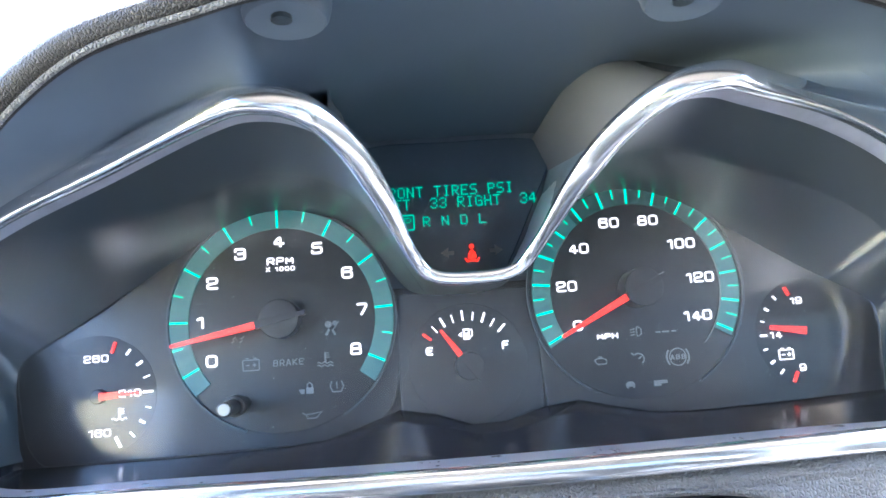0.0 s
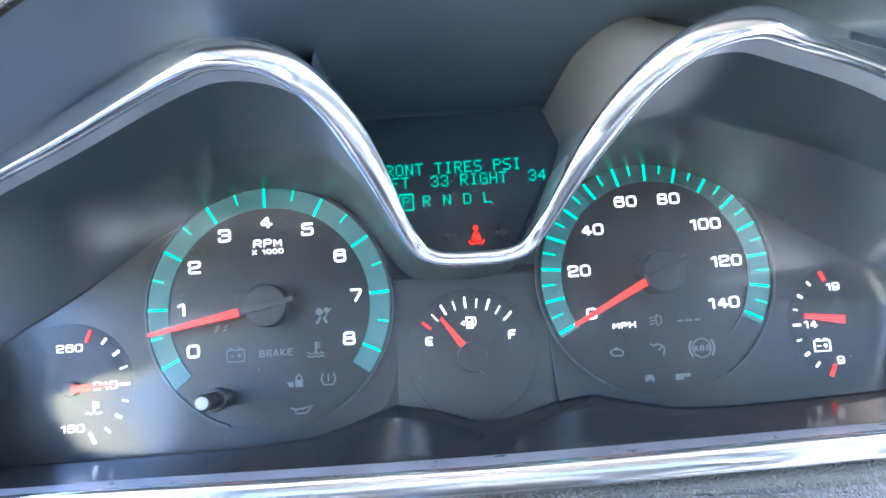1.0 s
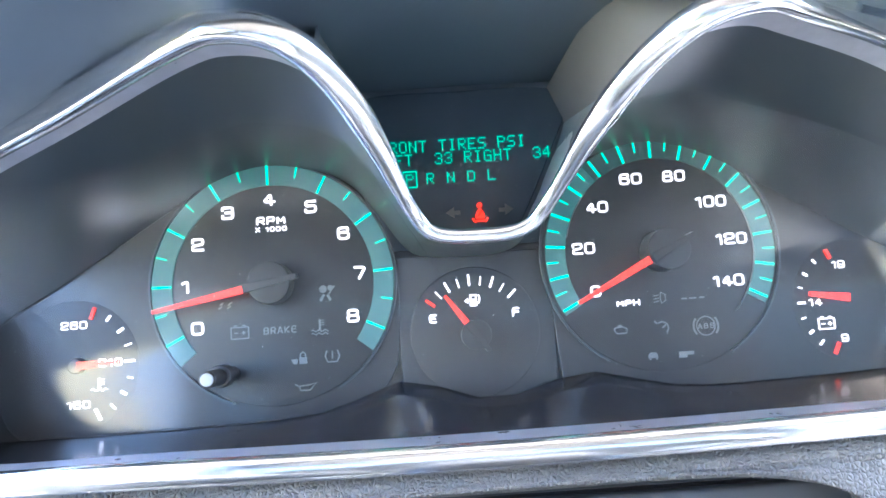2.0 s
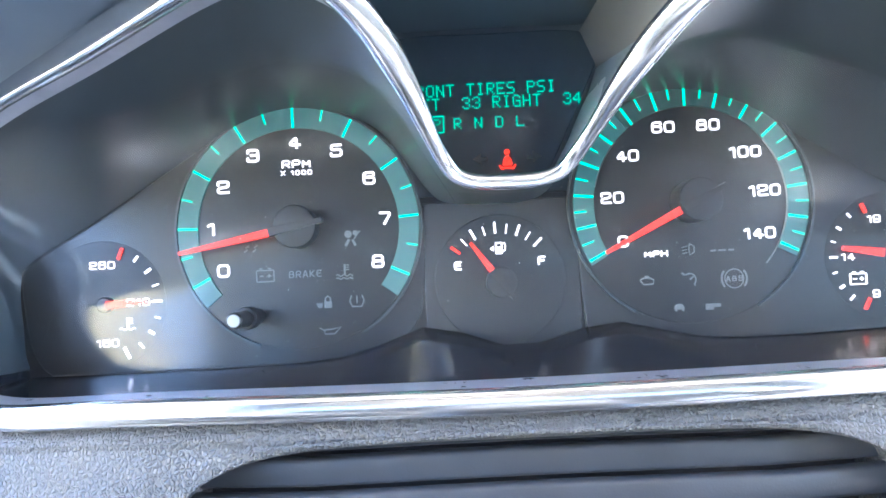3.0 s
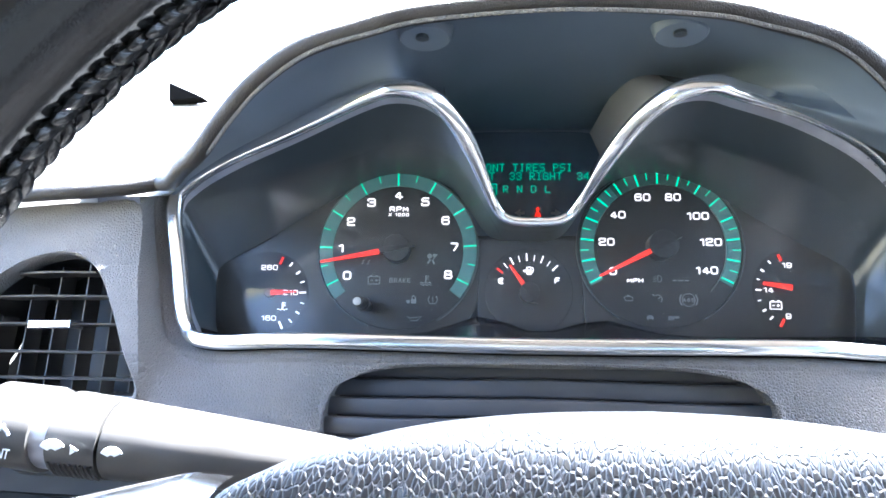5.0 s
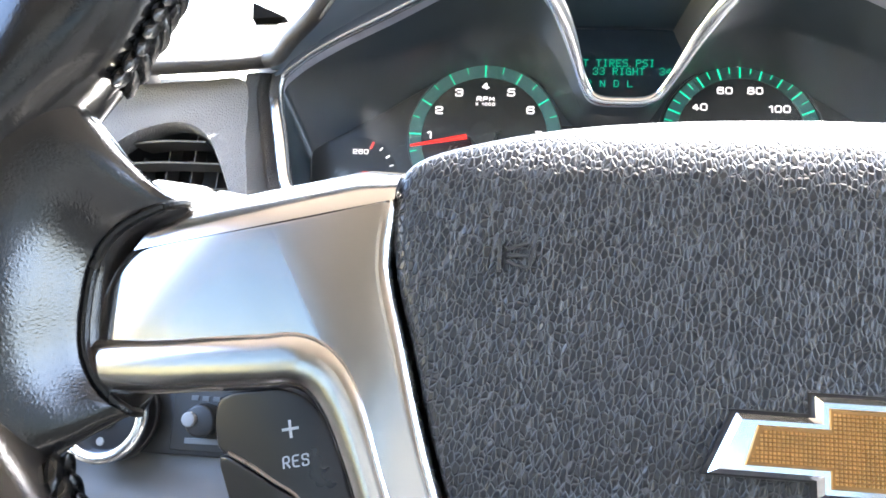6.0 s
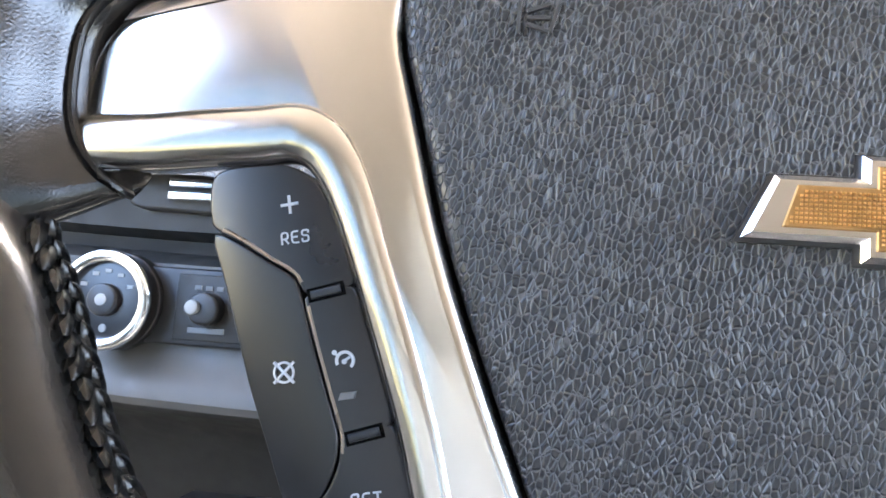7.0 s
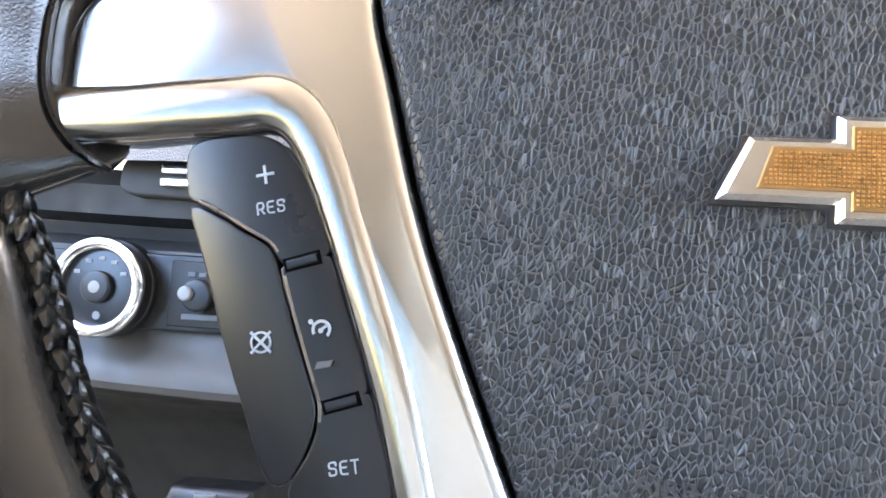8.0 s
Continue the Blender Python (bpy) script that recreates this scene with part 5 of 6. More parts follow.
slab("arrow_icon", [(S0.x + 0.0365, S0.z - 0.0052), (S0.x + 0.0390, S0.z - 0.0066), (S0.x + 0.0365, S0.z - 0.0080)], STALK_Y + 0.001, STALK_Y + 0.0016, 0.0001, M_ICON, stalk, steps=1)

# ---- steering wheel ----
WX, WY = 0.0205, -0.2620
RX, RZ, RY = 0.0205, -0.1030, -0.2760
R_MID, R_TUBE = 0.1770, 0.0195
wheel = thing("steering_wheel", "black leather steering wheel with laced seam and satin silver spokes", "steering wheel", )


def around(r, a, y):
    return Vector((RX + r * math.cos(radians(a)), y, RZ + r * math.sin(radians(a))))


def pinch(a):
    """The inside of the rim narrows where a spoke's leather runs over it."""
    return 1 - 0.70 * math.exp(-(min(abs(a - 180), a, 360 - a) / 13.5) ** 4)


N_RIM, N_SEC = 180, 20
verts = []
for i in range(N_RIM):
    a = 360 * i / N_RIM
    slim = pinch(a)
    for j in range(N_SEC):
        b = 2 * math.pi * j / N_SEC
        verts.append(around(R_MID + R_TUBE * math.cos(b) * (slim if math.cos(b) < 0 else 1), a, RY + R_TUBE * 0.80 * math.sin(b)))
mesh_object("rim", verts, rows_faces(N_RIM, N_SEC, True, True, True), M_RIM, wheel, "glossy worn black leather rim")

# laced seam along the inside of the rim
me = None
seam_r, seam_y = R_MID - R_TUBE * 0.95, RY + R_TUBE * 0.10
for i in range(112):
    a = 96 + 168 * i / 111
    if 165 < a < 194:
        continue
    for s in (-1, 1):
        if me is None:
            vs, fs = [], []
            prof = 8
            for k in range(7):
                t = -1 + 2 * k / 6
                w = math.sqrt(max(0.02, 1 - t * t))
                for q in range(prof):
                    b = 2 * math.pi * q / prof
                    vs.append((0.0044 * t, 0.0021 * w * math.cos(b), 0.0017 * w * math.sin(b)))
            fs = rows_faces(7, prof, False, True)
            st = mesh_object("stitch", vs, fs, M_THREAD, wheel)
            me = st.data
        else:
            st = new("stitch", me)
            st.parent = wheel
        off = R_MID - (R_MID - seam_r) * pinch(a) - 0.0012 + random.uniform(-0.0003, 0.0003)
        p = around(off, a, seam_y + s * 0.0021)
        along = Vector((-math.sin(radians(a)), 0, math.cos(radians(a))))
        d = (along * 0.75 + Vector((0.30 * s * math.cos(radians(a)), 0.56 * s, 0.30 * s * math.sin(radians(a)))) + Vector((random.uniform(-0.12, 0.12), random.uniform(-0.12, 0.12), random.uniform(-0.12, 0.12)))).normalized()
        up = Vector((-math.cos(radians(a)), 0.12, -math.sin(radians(a))))
        up = (up - d * up.dot(d)).normalized()
        side = up.cross(d)
        m = Matrix((d, side, up)).transposed().to_4x4()
        m.translation = p
        st.matrix_basis = m
# joint in the rim's cover
tube("cover_joint", [around(R_MID + (R_TUBE + 0.0001) * math.cos(b) * (pinch(157) if math.cos(b) < 0 else 1), 161.2 + 6.0 * math.cos(b), RY + (R_TUBE * 0.80 + 0.0001) * math.sin(b)) for b in np.linspace(0, 2 * math.pi, 41)[:-1]], oval(0.0008, 0.0006, 6), M_THREAD, wheel, "fine joint in the leather cover", True, side=(0, -1, 0.05))
# seam piping under the lacing
for a0, a1 in ((94, 167), (192, 266)):
    tube("seam_welt", [around(R_MID - (R_MID - seam_r) * pinch(a), a, seam_y + 0.0008) for a in np.linspace(a0, a1, 60)], oval(0.0022, 0.0042, 10), M_RIM, wheel, "puckered leather seam", side=(0, -1, 0), scales=[max(0.05, min(1.0, min(i, 59 - i) / 6)) for i in range(60)])


def leather_root(sign):
    """The leather flowing from the rim on to a spoke; its sections bow so that its edge follows the spoke's rounded end."""
    def mx(x):
        return x if sign > 0 else 2 * WX - x
    secs = []
    # top, middle and bottom of a section (x), its centre and half height (z), front and back (y)
    for xt, xm, xb, zc, hz, yf, yb in (
            (-0.1175, -0.1320, -0.1275, -0.1075, 0.0190, -0.2560, -0.252), (-0.1190, -0.1345, -0.1270, -0.1075, 0.0205, -0.2600, -0.252), (-0.1195, -0.1358, -0.1268, -0.1080, 0.0222, -0.2660, -0.252), (-0.1215, -0.1369, -0.1270, -0.1080, 0.0238, -0.2702, -0.252),
            (-0.1250, -0.1396, -0.1297, -0.1080, 0.0252, -0.2732, -0.253), (-0.1288, -0.1423, -0.1330, -0.1080, 0.0280, -0.2777, -0.255), (-0.1328, -0.1458, -0.1373, -0.1075, 0.0320, -0.2826, -0.258), (-0.1376, -0.1501, -0.1421, -0.1070, 0.0380, -0.2876, -0.261),
            (-0.1438, -0.1558, -0.1478, -0.1060, 0.0440, -0.2917, -0.265), (-0.1509, -0.1624, -0.1539, -0.1050, 0.0490, -0.2934, -0.270), (-0.1596, -0.1696, -0.1616, -0.1045, 0.0520, -0.2924, -0.274), (-0.1672, -0.1772, -0.1692, -0.1045, 0.0540, -0.2865, -0.277)):
        row = []
        for q in np.linspace(0, 2 * math.pi, 41)[:-1]:
            c, sn = math.cos(q), math.sin(q)
            end = xt if c > 0 else xb
            x = xm + (end - xm) * abs(c) ** 3.0
            y = (yf + yb) / 2 + (yb - yf) / 2 * math.copysign(abs(sn) ** 0.8, sn)
            row.append(Vector((mx(x), y, zc + hz * math.copysign(abs(c) ** 0.9, c))))
        secs.append(row)
    root = loft("spoke_root", secs, M_RIM, wheel, "leather swelling on to the spoke", closed=True, flip=sign < 0)
    rim_line = [p + Vector((0, -0.0004, 0)) for p in secs[3][20:] + secs[3][:1]]
    tube("edge_roll", rim_line, oval(0.0010, 0.0012, 8), M_THREAD, root, "tight rolled edge of the leather", side=(0, -1, 0))


SPOKE = [(-0.0730, -0.0800), (-0.0900, -0.0845), (-0.1090, -0.0885), (-0.1240, -0.0920), (-0.1325, -0.0965), (-0.1372, -0.1050), (-0.1392, -0.1150), (-0.1370, -0.1235), (-0.1280, -0.1255), (-0.1160, -0.1243), (-0.1050, -0.1225), (-0.0960, -0.1210), (-0.0900, -0.1215), (-0.0845, -0.1260), (-0.0800, -0.1330), (-0.0750, -0.1450), (-0.0660, -0.1680), (-0.0600, -0.1890), (-0.0560, -0.2100), (-0.0500, -0.2300), (-0.0280, -0.2250), (-0.0340, -0.2000), (-0.0400, -0.1870), (-0.0530, -0.1570), (-0.0610, -0.1360), (-0.0680, -0.1120), (-0.0720, -0.0970)]
PAD = [(-0.0711, -0.0990), (-0.0728, -0.0870), (-0.0717, -0.0780), (-0.0660, -0.0720), (-0.0500, -0.0665), (-0.0300, -0.0620), (-0.0050, -0.0592), (0.0205, -0.0583)]
PAD_LOW = [(0.0205, -0.2350), (-0.0150, -0.2320), (-0.0240, -0.2230), (-0.0322, -0.2040), (-0.0392, -0.1875), (-0.0522, -0.1570), (-0.0602, -0.1360), (-0.0672, -0.1120)]


def flip_x(poly):
    return [(2 * WX - x, z) for x, z in poly]


def smooth_outline(pts, per=4):
    return [tuple(p) for p in curve(pts, per, True)]


def spoke_bend(x):
    """The outer end of a spoke curls very slightly away from the driver."""
    d = max(0.0, abs(x - WX) - (0.108 + WX))
    return 0.5 * d * d


def spoke(sign):
    f = (lambda q: q) if sign > 0 else flip_x
    leather_root(sign)
    body = slab("spoke_trim", f(smooth_outline(SPOKE)), WY - 0.0050, WY + 0.0090, 0.0034, M_SILVER, wheel, "satin silver spoke trim", steps=6)
    bm = bmesh.new()
    bm.from_mesh(body.data)
    for xx in np.arange(-0.100, -0.140, -0.0025):
        bmesh.ops.bisect_plane(bm, geom=bm.verts[:] + bm.edges[:] + bm.faces[:], plane_co=(xx if sign > 0 else 2 * WX - xx, 0, 0), plane_no=(1, 0, 0))
    for v in bm.verts:
        if v.co.y < WY + 0.001:
            v.co.y += spoke_bend(v.co.x)
    bm.to_mesh(body.data)
    bm.free()
    body.data.polygons.foreach_set("use_smooth", [True] * len(body.data.polygons))
    body.data.set_sharp_from_angle(angle=radians(30))
    crown = []
    for k in range(8):
        a = math.pi / 2 * k / 7
        crown.append([Vector((x if sign > 0 else 2 * WX - x, WY - 0.0053 + spoke_bend(x) + 0.020 * (1 - math.cos(a)), -0.0831 + 0.232 * (x + 0.0730) + 0.0125 * math.sin(a) * min(1.0, 0.78 + max(0.0, -0.0720 - x) / 0.04))) for x in np.linspace(-0.0720, -0.1300 + 0.008 * math.sin(a), 20)])
    loft("spoke_crown", crown, M_SILVER, body, "rounded silver top of the spoke", flip=sign < 0)
    ridge = [(-0.1385, -0.1222), (-0.1220, -0.1213), (-0.1100, -0.1200), (-0.0980, -0.1188), (-0.0910, -0.1180), (-0.0855, -0.1200), (-0.0815, -0.1245), (-0.0780, -0.1310), (-0.0735, -0.1420), (-0.0675, -0.1570), (-0.0620, -0.1715), (-0.0590, -0.1815), (-0.0560, -0.1920), (-0.0500, -0.2150), (-0.0460, -0.2280)]
    path = [Vector((x, WY - 0.0030 + 0.8 * spoke_bend(x), z)) for x, z in curve(f(ridge), 5)]
    tube("spoke_ridge", path, oval(0.0060, 0.0044, 24, 2.7), M_SILVER, body, "rounded polished ridge", scales=[max(0.70, 1.0 - 0.35 * max(0, (i / len(path) - 0.30) / 0.3)) for i in range(len(path))])


spoke(1)
spoke(-1)
pad_half = [tuple(p) for p in curve(PAD_LOW + PAD, 5)]
pad_poly = pad_half + [(2 * WX - x, z) for x, z in pad_half[-2:0:-1]]


def pad_roll(x, z):
    """The pad's top rolls back towards the dashboard."""
    return 0.011 * max(0.0, (z + 0.0780) / 0.0195) ** 2


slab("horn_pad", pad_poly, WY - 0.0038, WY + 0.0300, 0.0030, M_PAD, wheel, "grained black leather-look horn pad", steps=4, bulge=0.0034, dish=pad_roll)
# Solid black backing, added to darken the gap between pad and spokes.
slab("hub_gap_shade", [(WX + (x - WX) * 1.02, -0.15 + (z + 0.15) * 0.96) for x, z in pad_poly], WY + 0.0060, WY + 0.0340, 0.002, M_BLACK, wheel, "black backing that paints the shade in the gap round the horn pad")
slab("lower_spoke", [(WX - 0.030, -0.226), (WX + 0.030, -0.226), (WX + 0.040, -0.278), (WX - 0.040, -0.278)], WY + 0.002, WY + 0.020, 0.004, M_BLACK, wheel)
FRONT = WY - 0.0072

# emblem, a plain gold cross-bar shape in a bright frame
EX, EZ = 0.0191, -0.1278
BOW = [(-0.0275, -0.0060), (-0.0222, 0.0052), (-0.0082, 0.0052), (-0.0082, 0.0092), (0.0084, 0.0092), (0.0084, 0.0052), (0.0275, 0.0052), (0.0222, -0.0060), (0.0084, -0.0060), (0.0084, -0.0092), (-0.0082, -0.0092), (-0.0082, -0.0060)]
# Black plate paints the thin shade round the emblem; the pad has no recess.
slab("emblem_shade", inset([(EX + x, EZ + z) for x, z in BOW][::-1], -0.0007), FRONT - 0.0002, FRONT + 0.004, 0.0004, M_BLACK, wheel, "black plate painted as the shade round the emblem", steps=2)
emblem = slab("emblem", [(EX + x, EZ + z) for x, z in BOW], FRONT - 0.0026, FRONT + 0.004, 0.0010, M_BADGE, wheel, "gold cross-bar emblem in a bright chrome frame", steps=1)
INNER = [(-0.0212, -0.0040), (-0.0188, 0.0034), (-0.0062, 0.0034), (-0.0062, 0.0072), (0.0064, 0.0072), (0.0064, 0.0034), (0.0212, 0.0034), (0.0188, -0.0040), (0.0064, -0.0040), (0.0064, -0.0072), (-0.0062, -0.0072), (-0.0062, -0.0040)]
slab("emblem_field", [(EX + x, EZ + z) for x, z in INNER], FRONT - 0.0029, FRONT - 0.001, 0.0002, M_GOLD_DK, emblem, "deep gold field", steps=1)
verts, faces = [], []
for i in range(-27, 28):
    for j in range(-9, 10):
        x, z = i * 0.00076, j * 0.00076
        inside = (abs(x) < 0.0056 and abs(z) < 0.0066) or (-0.0034 < z < 0.0028 and abs(x - z * 0.36) < 0.0190)
        if inside:
            k = len(verts)
            h = 0.00026
            for yy, q in ((FRONT - 0.0028, 1.0), (FRONT - 0.0033, 0.6)):
                verts += [(EX + x - h * q, yy, EZ + z - h * q), (EX + x + h * q, yy, EZ + z - h * q), (EX + x + h * q, yy, EZ + z + h * q), (EX + x - h * q, yy, EZ + z + h * q)]
            faces += [tuple(k + t for t in f) for f in ((4, 5, 6, 7), (0, 1, 5, 4), (1, 2, 6, 5), (2, 3, 7, 6), (3, 0, 4, 7))]
tagged(mesh_object("studs", verts, faces, M_GOLD, emblem, "rows of tiny gold studs", smooth=False), kind="stuff")

# moulded signs on the pad
lettering("moulded_word", "AIRBAG", -0.0105, -0.1832, 0.0029, WY - 0.0071, M_SIGN, wheel, wide=1.25, bold=0.012, turn=-4)
for a, b in (((-0.0490, -0.0975), (-0.0490, -0.0905)), ((-0.0475, -0.0940), (-0.0430, -0.0940)), ((-0.0430, -0.0968), (-0.0415, -0.0912)), ((-0.0475, -0.0952), (-0.0432, -0.0968)), ((-0.0475, -0.0928), (-0.0432, -0.0912))):
    bar("moulded_horn", a, b, 0.0008, WY - 0.0060, WY - 0.002, M_SIGN, wheel)

# cruise control switches on the spoke
pod = slab("switch_pod", smooth_outline([(-0.1065, -0.1300), (-0.1030, -0.1262), (-0.0940, -0.1245), (-0.0880, -0.1258), (-0.0825, -0.1310), (-0.0760, -0.1455), (-0.0690, -0.1630), (-0.0630, -0.1790), (-0.0590, -0.1950), (-0.0600, -0.2150), (-0.0700, -0.2120), (-0.0785, -0.1960), (-0.0855, -0.1790), (-0.0920, -0.1630), (-0.0965, -0.1500), (-0.1010, -0.1400)], 4), WY - 0.0005, WY + 0.012, 0.002, M_UNLIT, wheel, "black switch pod, darkened for the shade in the seams")
BY = WY - 0.0038


def pod_roll(x, z):
    """The switches share one gently barrelled face along the spoke."""
    return 5.0 * (x + 0.092 + 0.4 * (z + 0.135)) ** 2


def button(name, pts, label, per=4):
    poly = smooth_outline(pts, per)
    poly = inset(poly if area2(poly) > 0 else poly[::-1], -0.0007)
    return slab(name, poly, BY, WY + 0.002, 0.0005, M_BUTTON, pod, label, steps=5, dish=pod_roll)


RES = [(-0.1072, -0.1318), (-0.1069, -0.1282), (-0.1040, -0.1264), (-0.0985, -0.1256), (-0.0935, -0.1250), (-0.0888, -0.1264), (-0.0849, -0.1300), (-0.0810, -0.1367), (-0.0786, -0.1432), (-0.0774, -0.1462), (-0.0800, -0.1474), (-0.0850, -0.1487), (-0.0868, -0.1470), (-0.0895, -0.1443), (-0.0945, -0.1423), (-0.1000, -0.1398), (-0.1056, -0.1374), (-0.1066, -0.1352)]
CANCEL = [(-0.1054, -0.1398), (-0.1000, -0.1415), (-0.0940, -0.1445), (-0.0895, -0.1466), (-0.0875, -0.1495), (-0.0840, -0.1590), (-0.0800, -0.1690), (-0.0775, -0.1752), (-0.0774, -0.1795), (-0.0788, -0.1845), (-0.0815, -0.1895), (-0.0850, -0.1890), (-0.0898, -0.1790), (-0.0954, -0.1665), (-0.0998, -0.1545), (-0.1034, -0.1455)]
CRUISE = [(-0.0852, -0.1505), (-0.0805, -0.1492), (-0.0771, -0.1480), (-0.0741, -0.1547), (-0.0706, -0.1632), (-0.0678, -0.1714), (-0.0710, -0.1725), (-0.0757, -0.1742), (-0.0780, -0.1690), (-0.0815, -0.1605)]
SET = [(-0.0752, -0.1760), (-0.0710, -0.1745), (-0.0673, -0.1730), (-0.0641, -0.1812), (-0.0618, -0.1892), (-0.0611, -0.1990), (-0.0620, -0.2080), (-0.0700, -0.2070), (-0.0760, -0.1990), (-0.0800, -0.1915), (-0.0770, -0.1850), (-0.0755, -0.1800)]
b_res = button("resume_button", RES, "black button marked plus and resume", 3)
b_can = button("cancel_button", CANCEL, "long black button with a crossed circle", 3)
b_cru = button("cruise_button", CRUISE, "black button with a dial symbol", 3)
b_set = button("set_button", SET, "black set button", 3)
lip = inset(smooth_outline(CANCEL, 3) if area2(smooth_outline(CANCEL, 3)) > 0 else smooth_outline(CANCEL, 3)[::-1], -0.0016)
lip = [Vector((x, BY + 0.0003, z)) for x, z in lip]
upper = [p for p in lip if p.z > -0.1795 and p.x > np.interp(-p.z, (0.138, 0.1455, 0.1545, 0.1665, 0.18), (-0.1062, -0.1000, -0.0950, -0.0895, -0.0835))]
upper.sort(key=lambda p: -p.z + p.x)
# Bronze tubes paint the highlight that runs along the button bevels.
tube("bevel", [p for p in upper if p.z > -0.1485], oval(0.00044, 0.00044, 8), M_BEVEL_GLINT, b_res, "thin bevel line with a painted bronze highlight")
tube("bevel", [p for p in upper if p.z <= -0.1500], oval(0.00044, 0.00044, 8), M_BEVEL_GLINT, b_cru, "thin bevel line with a painted bronze highlight")
for parent, a, b in ((b_cru, (-0.0853, -0.1498), (-0.0783, -0.1475)), (b_set, (-0.0753, -0.1756), (-0.0683, -0.1731))):
    bar("detent_slot", a, b, 0.0027, BY - 0.0001, BY + 0.002, M_UNLIT, parent, "dark slot")
    a, b = Vector((a[0], 0, a[1])), Vector((b[0], 0, b[1]))
    d = (b - a).normalized() * 0.0007
    tube("detent", [p + Vector((0, BY + 0.0005, 0)) for p in (a + d, a.lerp(b, 0.5), b - d)], oval(0.00085, 0.0009, 14, 4.5), M_BUTTON, parent, "raised black locating bar")
IY = BY - 0.0002
bar("plus_icon", (-0.0926, -0.1327), (-0.0891, -0.1319), 0.0006, IY, BY + 0.001, M_PRINT, b_res)
bar("plus_icon", (-0.09045, -0.1341), (-0.09125, -0.1305), 0.0006, IY + 0.00005, BY + 0.001, M_PRINT, b_res)
strokes("word", "RES", -0.0890, -0.1386, 0.0025, IY - 0.0001, M_PRINT, b_res, turn=12, wide=0.62, weight=0.12, gap=0.2)
strokes("word", "SET", -0.0702, -0.1858, 0.0026, IY - 0.0001, M_PRINT, b_set, turn=12, wide=0.62, weight=0.12, gap=0.2)
bar("minus_icon", (-0.0705, -0.1936), (-0.0672, -0.1922), 0.0006, IY, BY + 0.001, M_PRINT, b_set)
qx, qz = -0.0884, -0.1645
ring_band("cancel_icon", qx, qz, 0.00165, 0.0021, 0, 358, IY, BY + 0.001, M_PRINT, b_can, n=28)
for a in (52, 142):
    bar("cancel_icon", polar((qx, qz), 0.0028, a), polar((qx, qz), -0.0028, a), 0.0005, IY - 0.00005 * (a > 90), BY + 0.001, M_PRINT, b_can)
qx, qz = -0.0768, -0.1612
ring_band("dial_icon", qx, qz, 0.0013, 0.0019, -40, 215, IY, BY + 0.001, M_PRINT, b_cru, n=26)
disc("dial_icon", qx - 0.0001, qz - 0.0002, 0.0005, IY, BY + 0.001, 0.0001, M_PRINT, b_cru, n=14)
bar("dial_icon", (qx, qz), (qx + 0.0009, qz + 0.0008), 0.0005, IY - 0.00005, BY + 0.001, M_PRINT, b_cru)
disc("dial_icon", qx - 0.0022, qz + 0.0013, 0.0005, IY, BY + 0.001, 0.0001, M_PRINT, b_cru, n=8)
bar("dial_icon", (qx - 0.0020, qz + 0.0011), (qx - 0.0012, qz + 0.0006), 0.0004, IY - 0.00005, BY + 0.001, M_PRINT, b_cru)
slab("indicator", [(-0.0772, -0.1686), (-0.0742, -0.1679), (-0.0739, -0.1666), (-0.0769, -0.1672)], BY - 0.0008, BY + 0.001, 0.0001, M_DIM, b_cru, "grey unlit indicator", steps=1)

# ---- the rest of the car, closing the place ----
def world_loft(name, rows, material, label, category="", kind="structure", flip=False, smooth=True):
    ob = loft(name, [[Vector(p) for p in row] for row in rows], material, None, "", flip=flip, smooth=smooth)
    solid = ob.modifiers.new("thickness", "SOLIDIFY")
    solid.thickness, solid.offset = 0.02, 0
    return tagged(ob, label, category, "", kind)


XL, XR = -0.62, 1.22
roof_rows = [[(x, y, 1.69 - 0.05 * ((x - 0.3) / 0.92) ** 2 - 0.155 * max(0, (y + 1.0)) ** 2) for x in np.linspace(XL + 0.10, XR - 0.10, 12)] for y in np.linspace(0.0, -2.3, 12)]
world_loft("ceiling", roof_rows, M_CLOTH, "pale cloth headliner of the car roof", "ceiling")
for side, x in (("wall_left", XL), ("wall_right", XR)):
    tilt = 0.10 if x < 0 else -0.10
    world_loft(side, [[(x, y, z) for y in np.linspace(0.75, -2.3, 8)] for z in (0.35, 0.7, 1.04, 1.06)], M_DOOR, "light grey vinyl door panel below the window line", "door panel")
    for ya, yb in ((-0.86, -0.98), (-1.66, -1.78)):
        world_loft("pillar", [[(x, ya, 1.05), (x, yb, 1.05)], [(x + tilt, ya - 0.02, 1.67), (x + tilt, yb - 0.02, 1.67)]], M_PILLAR, "beige cloth-covered door pillar", "pillar")
    world_loft("roof_rail", [[(x + tilt * k, y, z - 0.11 * max(0, y + 1.0) ** 2) for y in np.linspace(-0.02, -1.06, 9)] for k, z in ((0.78, 1.56), (0.9, 1.61), (1.05, 1.66))], M_CLOTH, "pale cloth roof rail over the door windows", "roof rail")
    world_loft("windscreen_pillar", [[(x, 0.62, 1.02), (x, 0.50, 1.02)], [(x + tilt * 0.5, 0.36, 1.30), (x + tilt * 0.5, 0.26, 1.30)], [(x + tilt, 0.06, 1.54), (x + tilt, -0.05, 1.54)]], M_LIP, "brown windscreen pillar trim", "pillar")
world_loft("wall_back", [[(x, -2.3, z) for x in np.linspace(XL, XR, 6)] for z in (0.35, 1.05)], M_SEAT, "dark cargo end of the car", "wall")
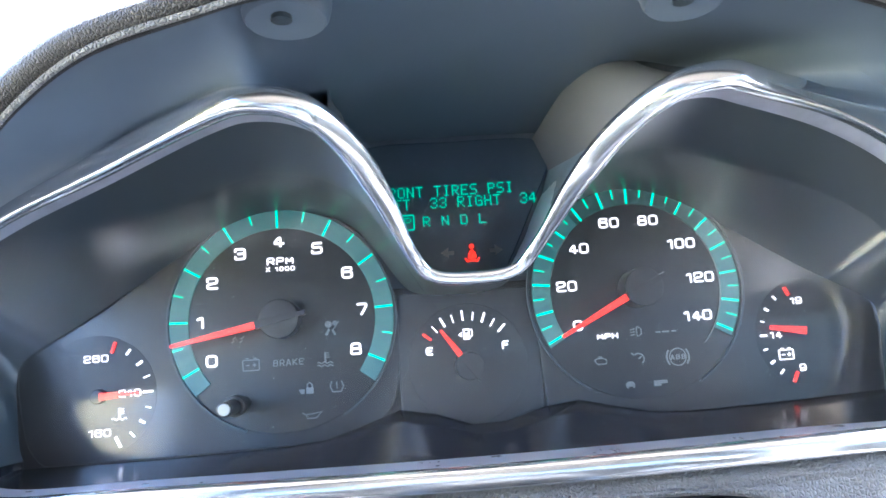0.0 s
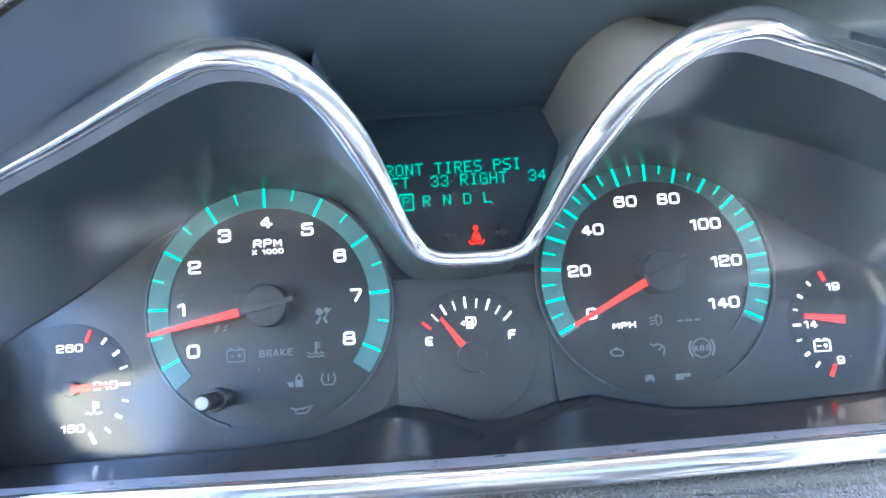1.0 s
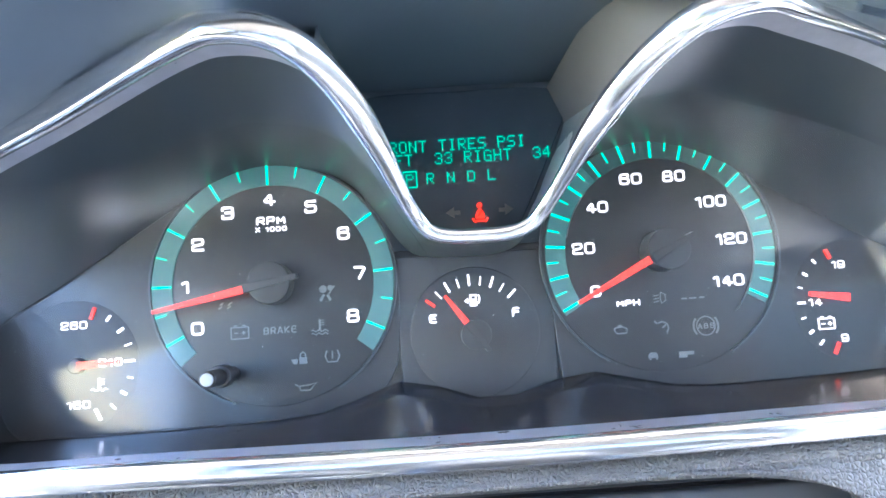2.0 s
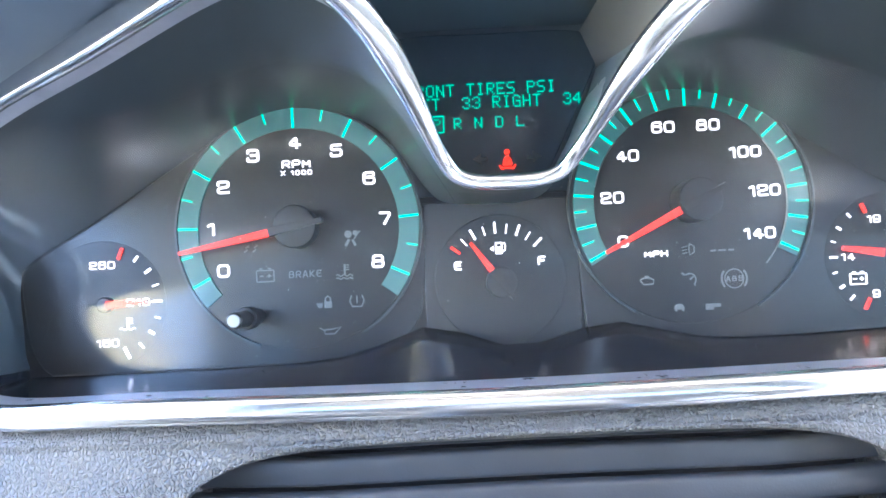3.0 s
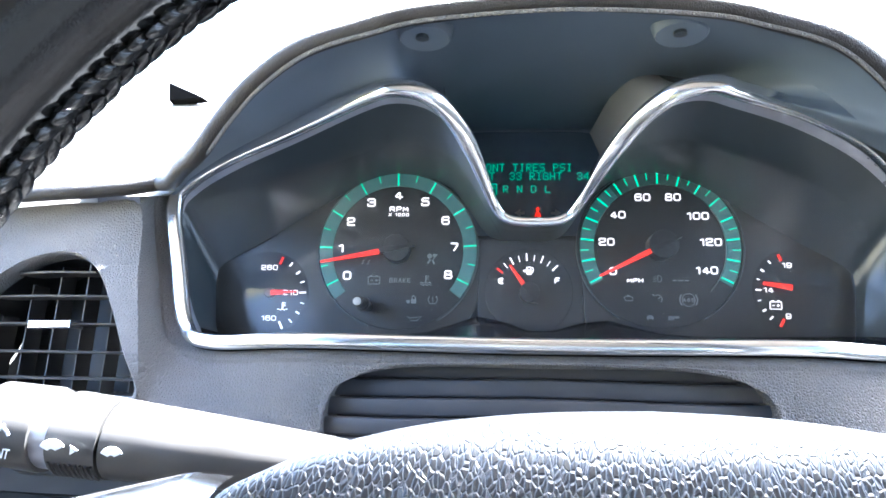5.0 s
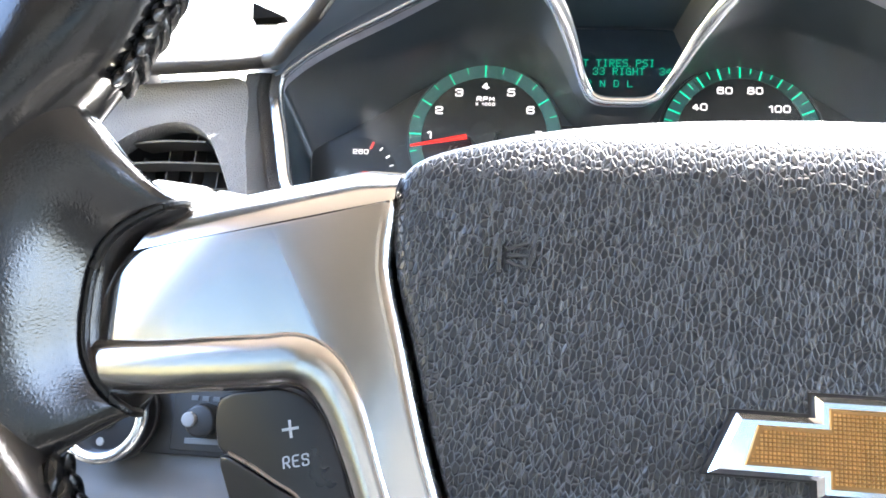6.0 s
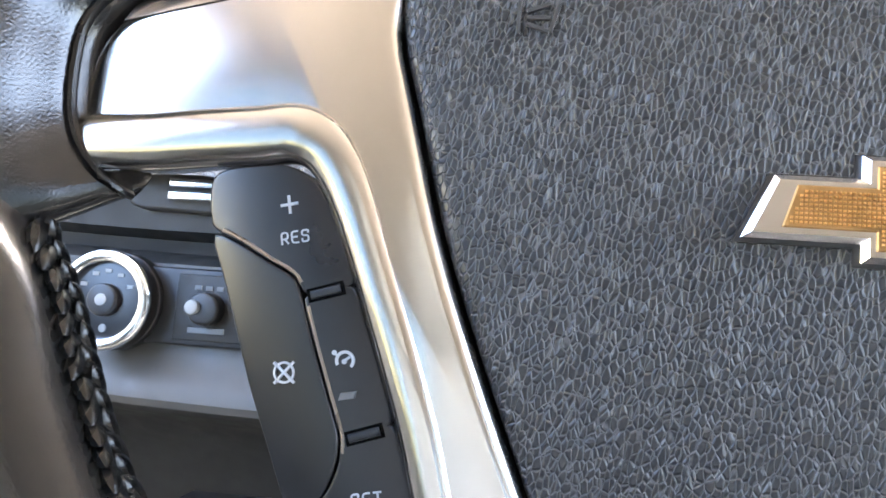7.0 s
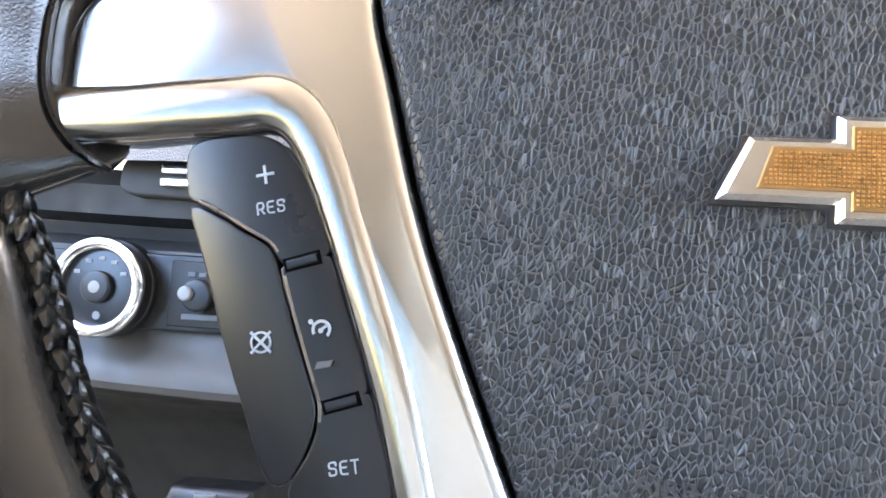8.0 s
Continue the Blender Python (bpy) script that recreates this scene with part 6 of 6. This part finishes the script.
world_loft("wall_front", [[(x, 0.60, z) for x in np.linspace(XL, XR, 6)] for z in (0.35, 1.08)], M_CARPET, "dark bulkhead under the dashboard", "wall")
world_loft("floor", [[(x, y, 0.35) for x in np.linspace(XL, XR, 6)] for y in np.linspace(0.6, -2.3, 6)], M_CARPET, "dark carpet floor of the car", "floor")
world_loft("dashboard_far_side", [[(x, y, z) for x in np.linspace(0.24, XR, 8)] for y, z in ((0.02, 0.55), (-0.04, 0.75), (-0.05, 0.98), (0.0, 1.03), (0.1, 1.06))], M_DASH, "dark grained vinyl far side of the dashboard", "dashboard")


def seat(x, y):
    s = new("car_seat")
    tagged(s, "light grey cloth front seat with headrest", "car seat", "front seats")
    s.matrix_world = Matrix.Translation((x, y, 0.35))
    base = curve([(-0.25, 0.0), (-0.26, 0.18), (-0.18, 0.25), (0.0, 0.23), (0.18, 0.25), (0.26, 0.18), (0.25, 0.0)], 5)
    loft("cushion", [[Vector((p[0] * k, yy, p[1] * k2)) for p in base] for yy, k, k2 in ((0.28, 0.9, 0.7), (0.25, 1, 1.0), (-0.2, 1, 0.9), (-0.25, 0.95, 0.8))], M_SEAT, s)
    back = [(-0.25, 0.2), (-0.26, 0.5), (-0.22, 0.78), (-0.12, 0.86), (0.12, 0.86), (0.22, 0.78), (0.26, 0.5), (0.25, 0.2)]
    o = slab("backrest", [tuple(p) for p in curve(back, 4)], 0.0, 0.14, 0.05, M_SEAT, s)
    o.matrix_basis = pose(0, -0.22, 0, 14, 0, 180)
    h = slab("headrest", [tuple(p) for p in curve([(-0.13, 0.90), (-0.14, 1.02), (-0.08, 1.08), (0.08, 1.08), (0.14, 1.02), (0.13, 0.90)], 4)], 0.0, 0.10, 0.035, M_SEAT, s)
    h.matrix_basis = pose(0, -0.24, 0, 14, 0, 180)


def pane(name, corners, material, label, category="car window"):
    """A single sheet of glass whose face is turned into the car."""
    c = [Vector(q) for q in corners]
    inward = Vector((0.3, -0.8, 1.2)) - sum(c, Vector()) / 4
    if (c[1] - c[0]).cross(c[2] - c[1]).dot(inward) < 0:
        c.reverse()
    ob = mesh_object(name, c, [(0, 1, 2, 3)], material)
    ob.visible_shadow = material is not M_GLASS
    return tagged(ob, label, category, "", "structure")


# Unseen rear windows; their dark tint is added to hold back light.
for x, tilt in ((XL, 0.10), (XR, -0.10)):
    pane("door_window", ((x, -0.98, 1.06), (x, -1.66, 1.06), (x + tilt, -1.68, 1.66), (x + tilt, -1.00, 1.66)), M_TINTED, "dark tinted rear door window")
    pane("quarter_window", ((x, -1.76, 1.06), (x, -2.3, 1.06), (x + tilt, -2.3, 1.66), (x + tilt, -1.78, 1.66)), M_TINTED, "dark tinted rear quarter window")
pane("tailgate_window", ((XL, -2.3, 1.05), (XR, -2.3, 1.05), (XR - 0.1, -2.3, 1.69), (XL + 0.1, -2.3, 1.69)), M_TINTED, "dark tinted tailgate window")
seat(0.01, -0.95)
seat(0.62, -0.95)
pane("windscreen", ((XL, 0.60, 1.06), (XR, 0.60, 1.06), (XR - 0.1, 0.04, 1.54), (XL + 0.1, 0.04, 1.54)), M_GLASS, "clear slanted windscreen", "windscreen")

# ground outside
mesh_object("ground", [(-600, -600, 0), (600, -600, 0), (600, 600, 0), (-600, 600, 0)], [(0, 1, 2, 3)], M_GROUND)
tagged(bpy.data.objects["ground"], "pale concrete lot in full sun", "ground", "", "structure")

# unseen ochre wall beyond the driver's window, added to yellow the lens reflection
wall = mesh_object("backdrop", [Vector(p) for p in ((-16, 0, -0.1), (-7, -22, -0.1), (-7, -22, 5.6), (-16, 0, 5.6))], [(0, 1, 2, 3)], M_OCHRE, smooth=False)
tagged(wall, "plain ochre wall added for the cluster lens to reflect", "backdrop", "", "structure")
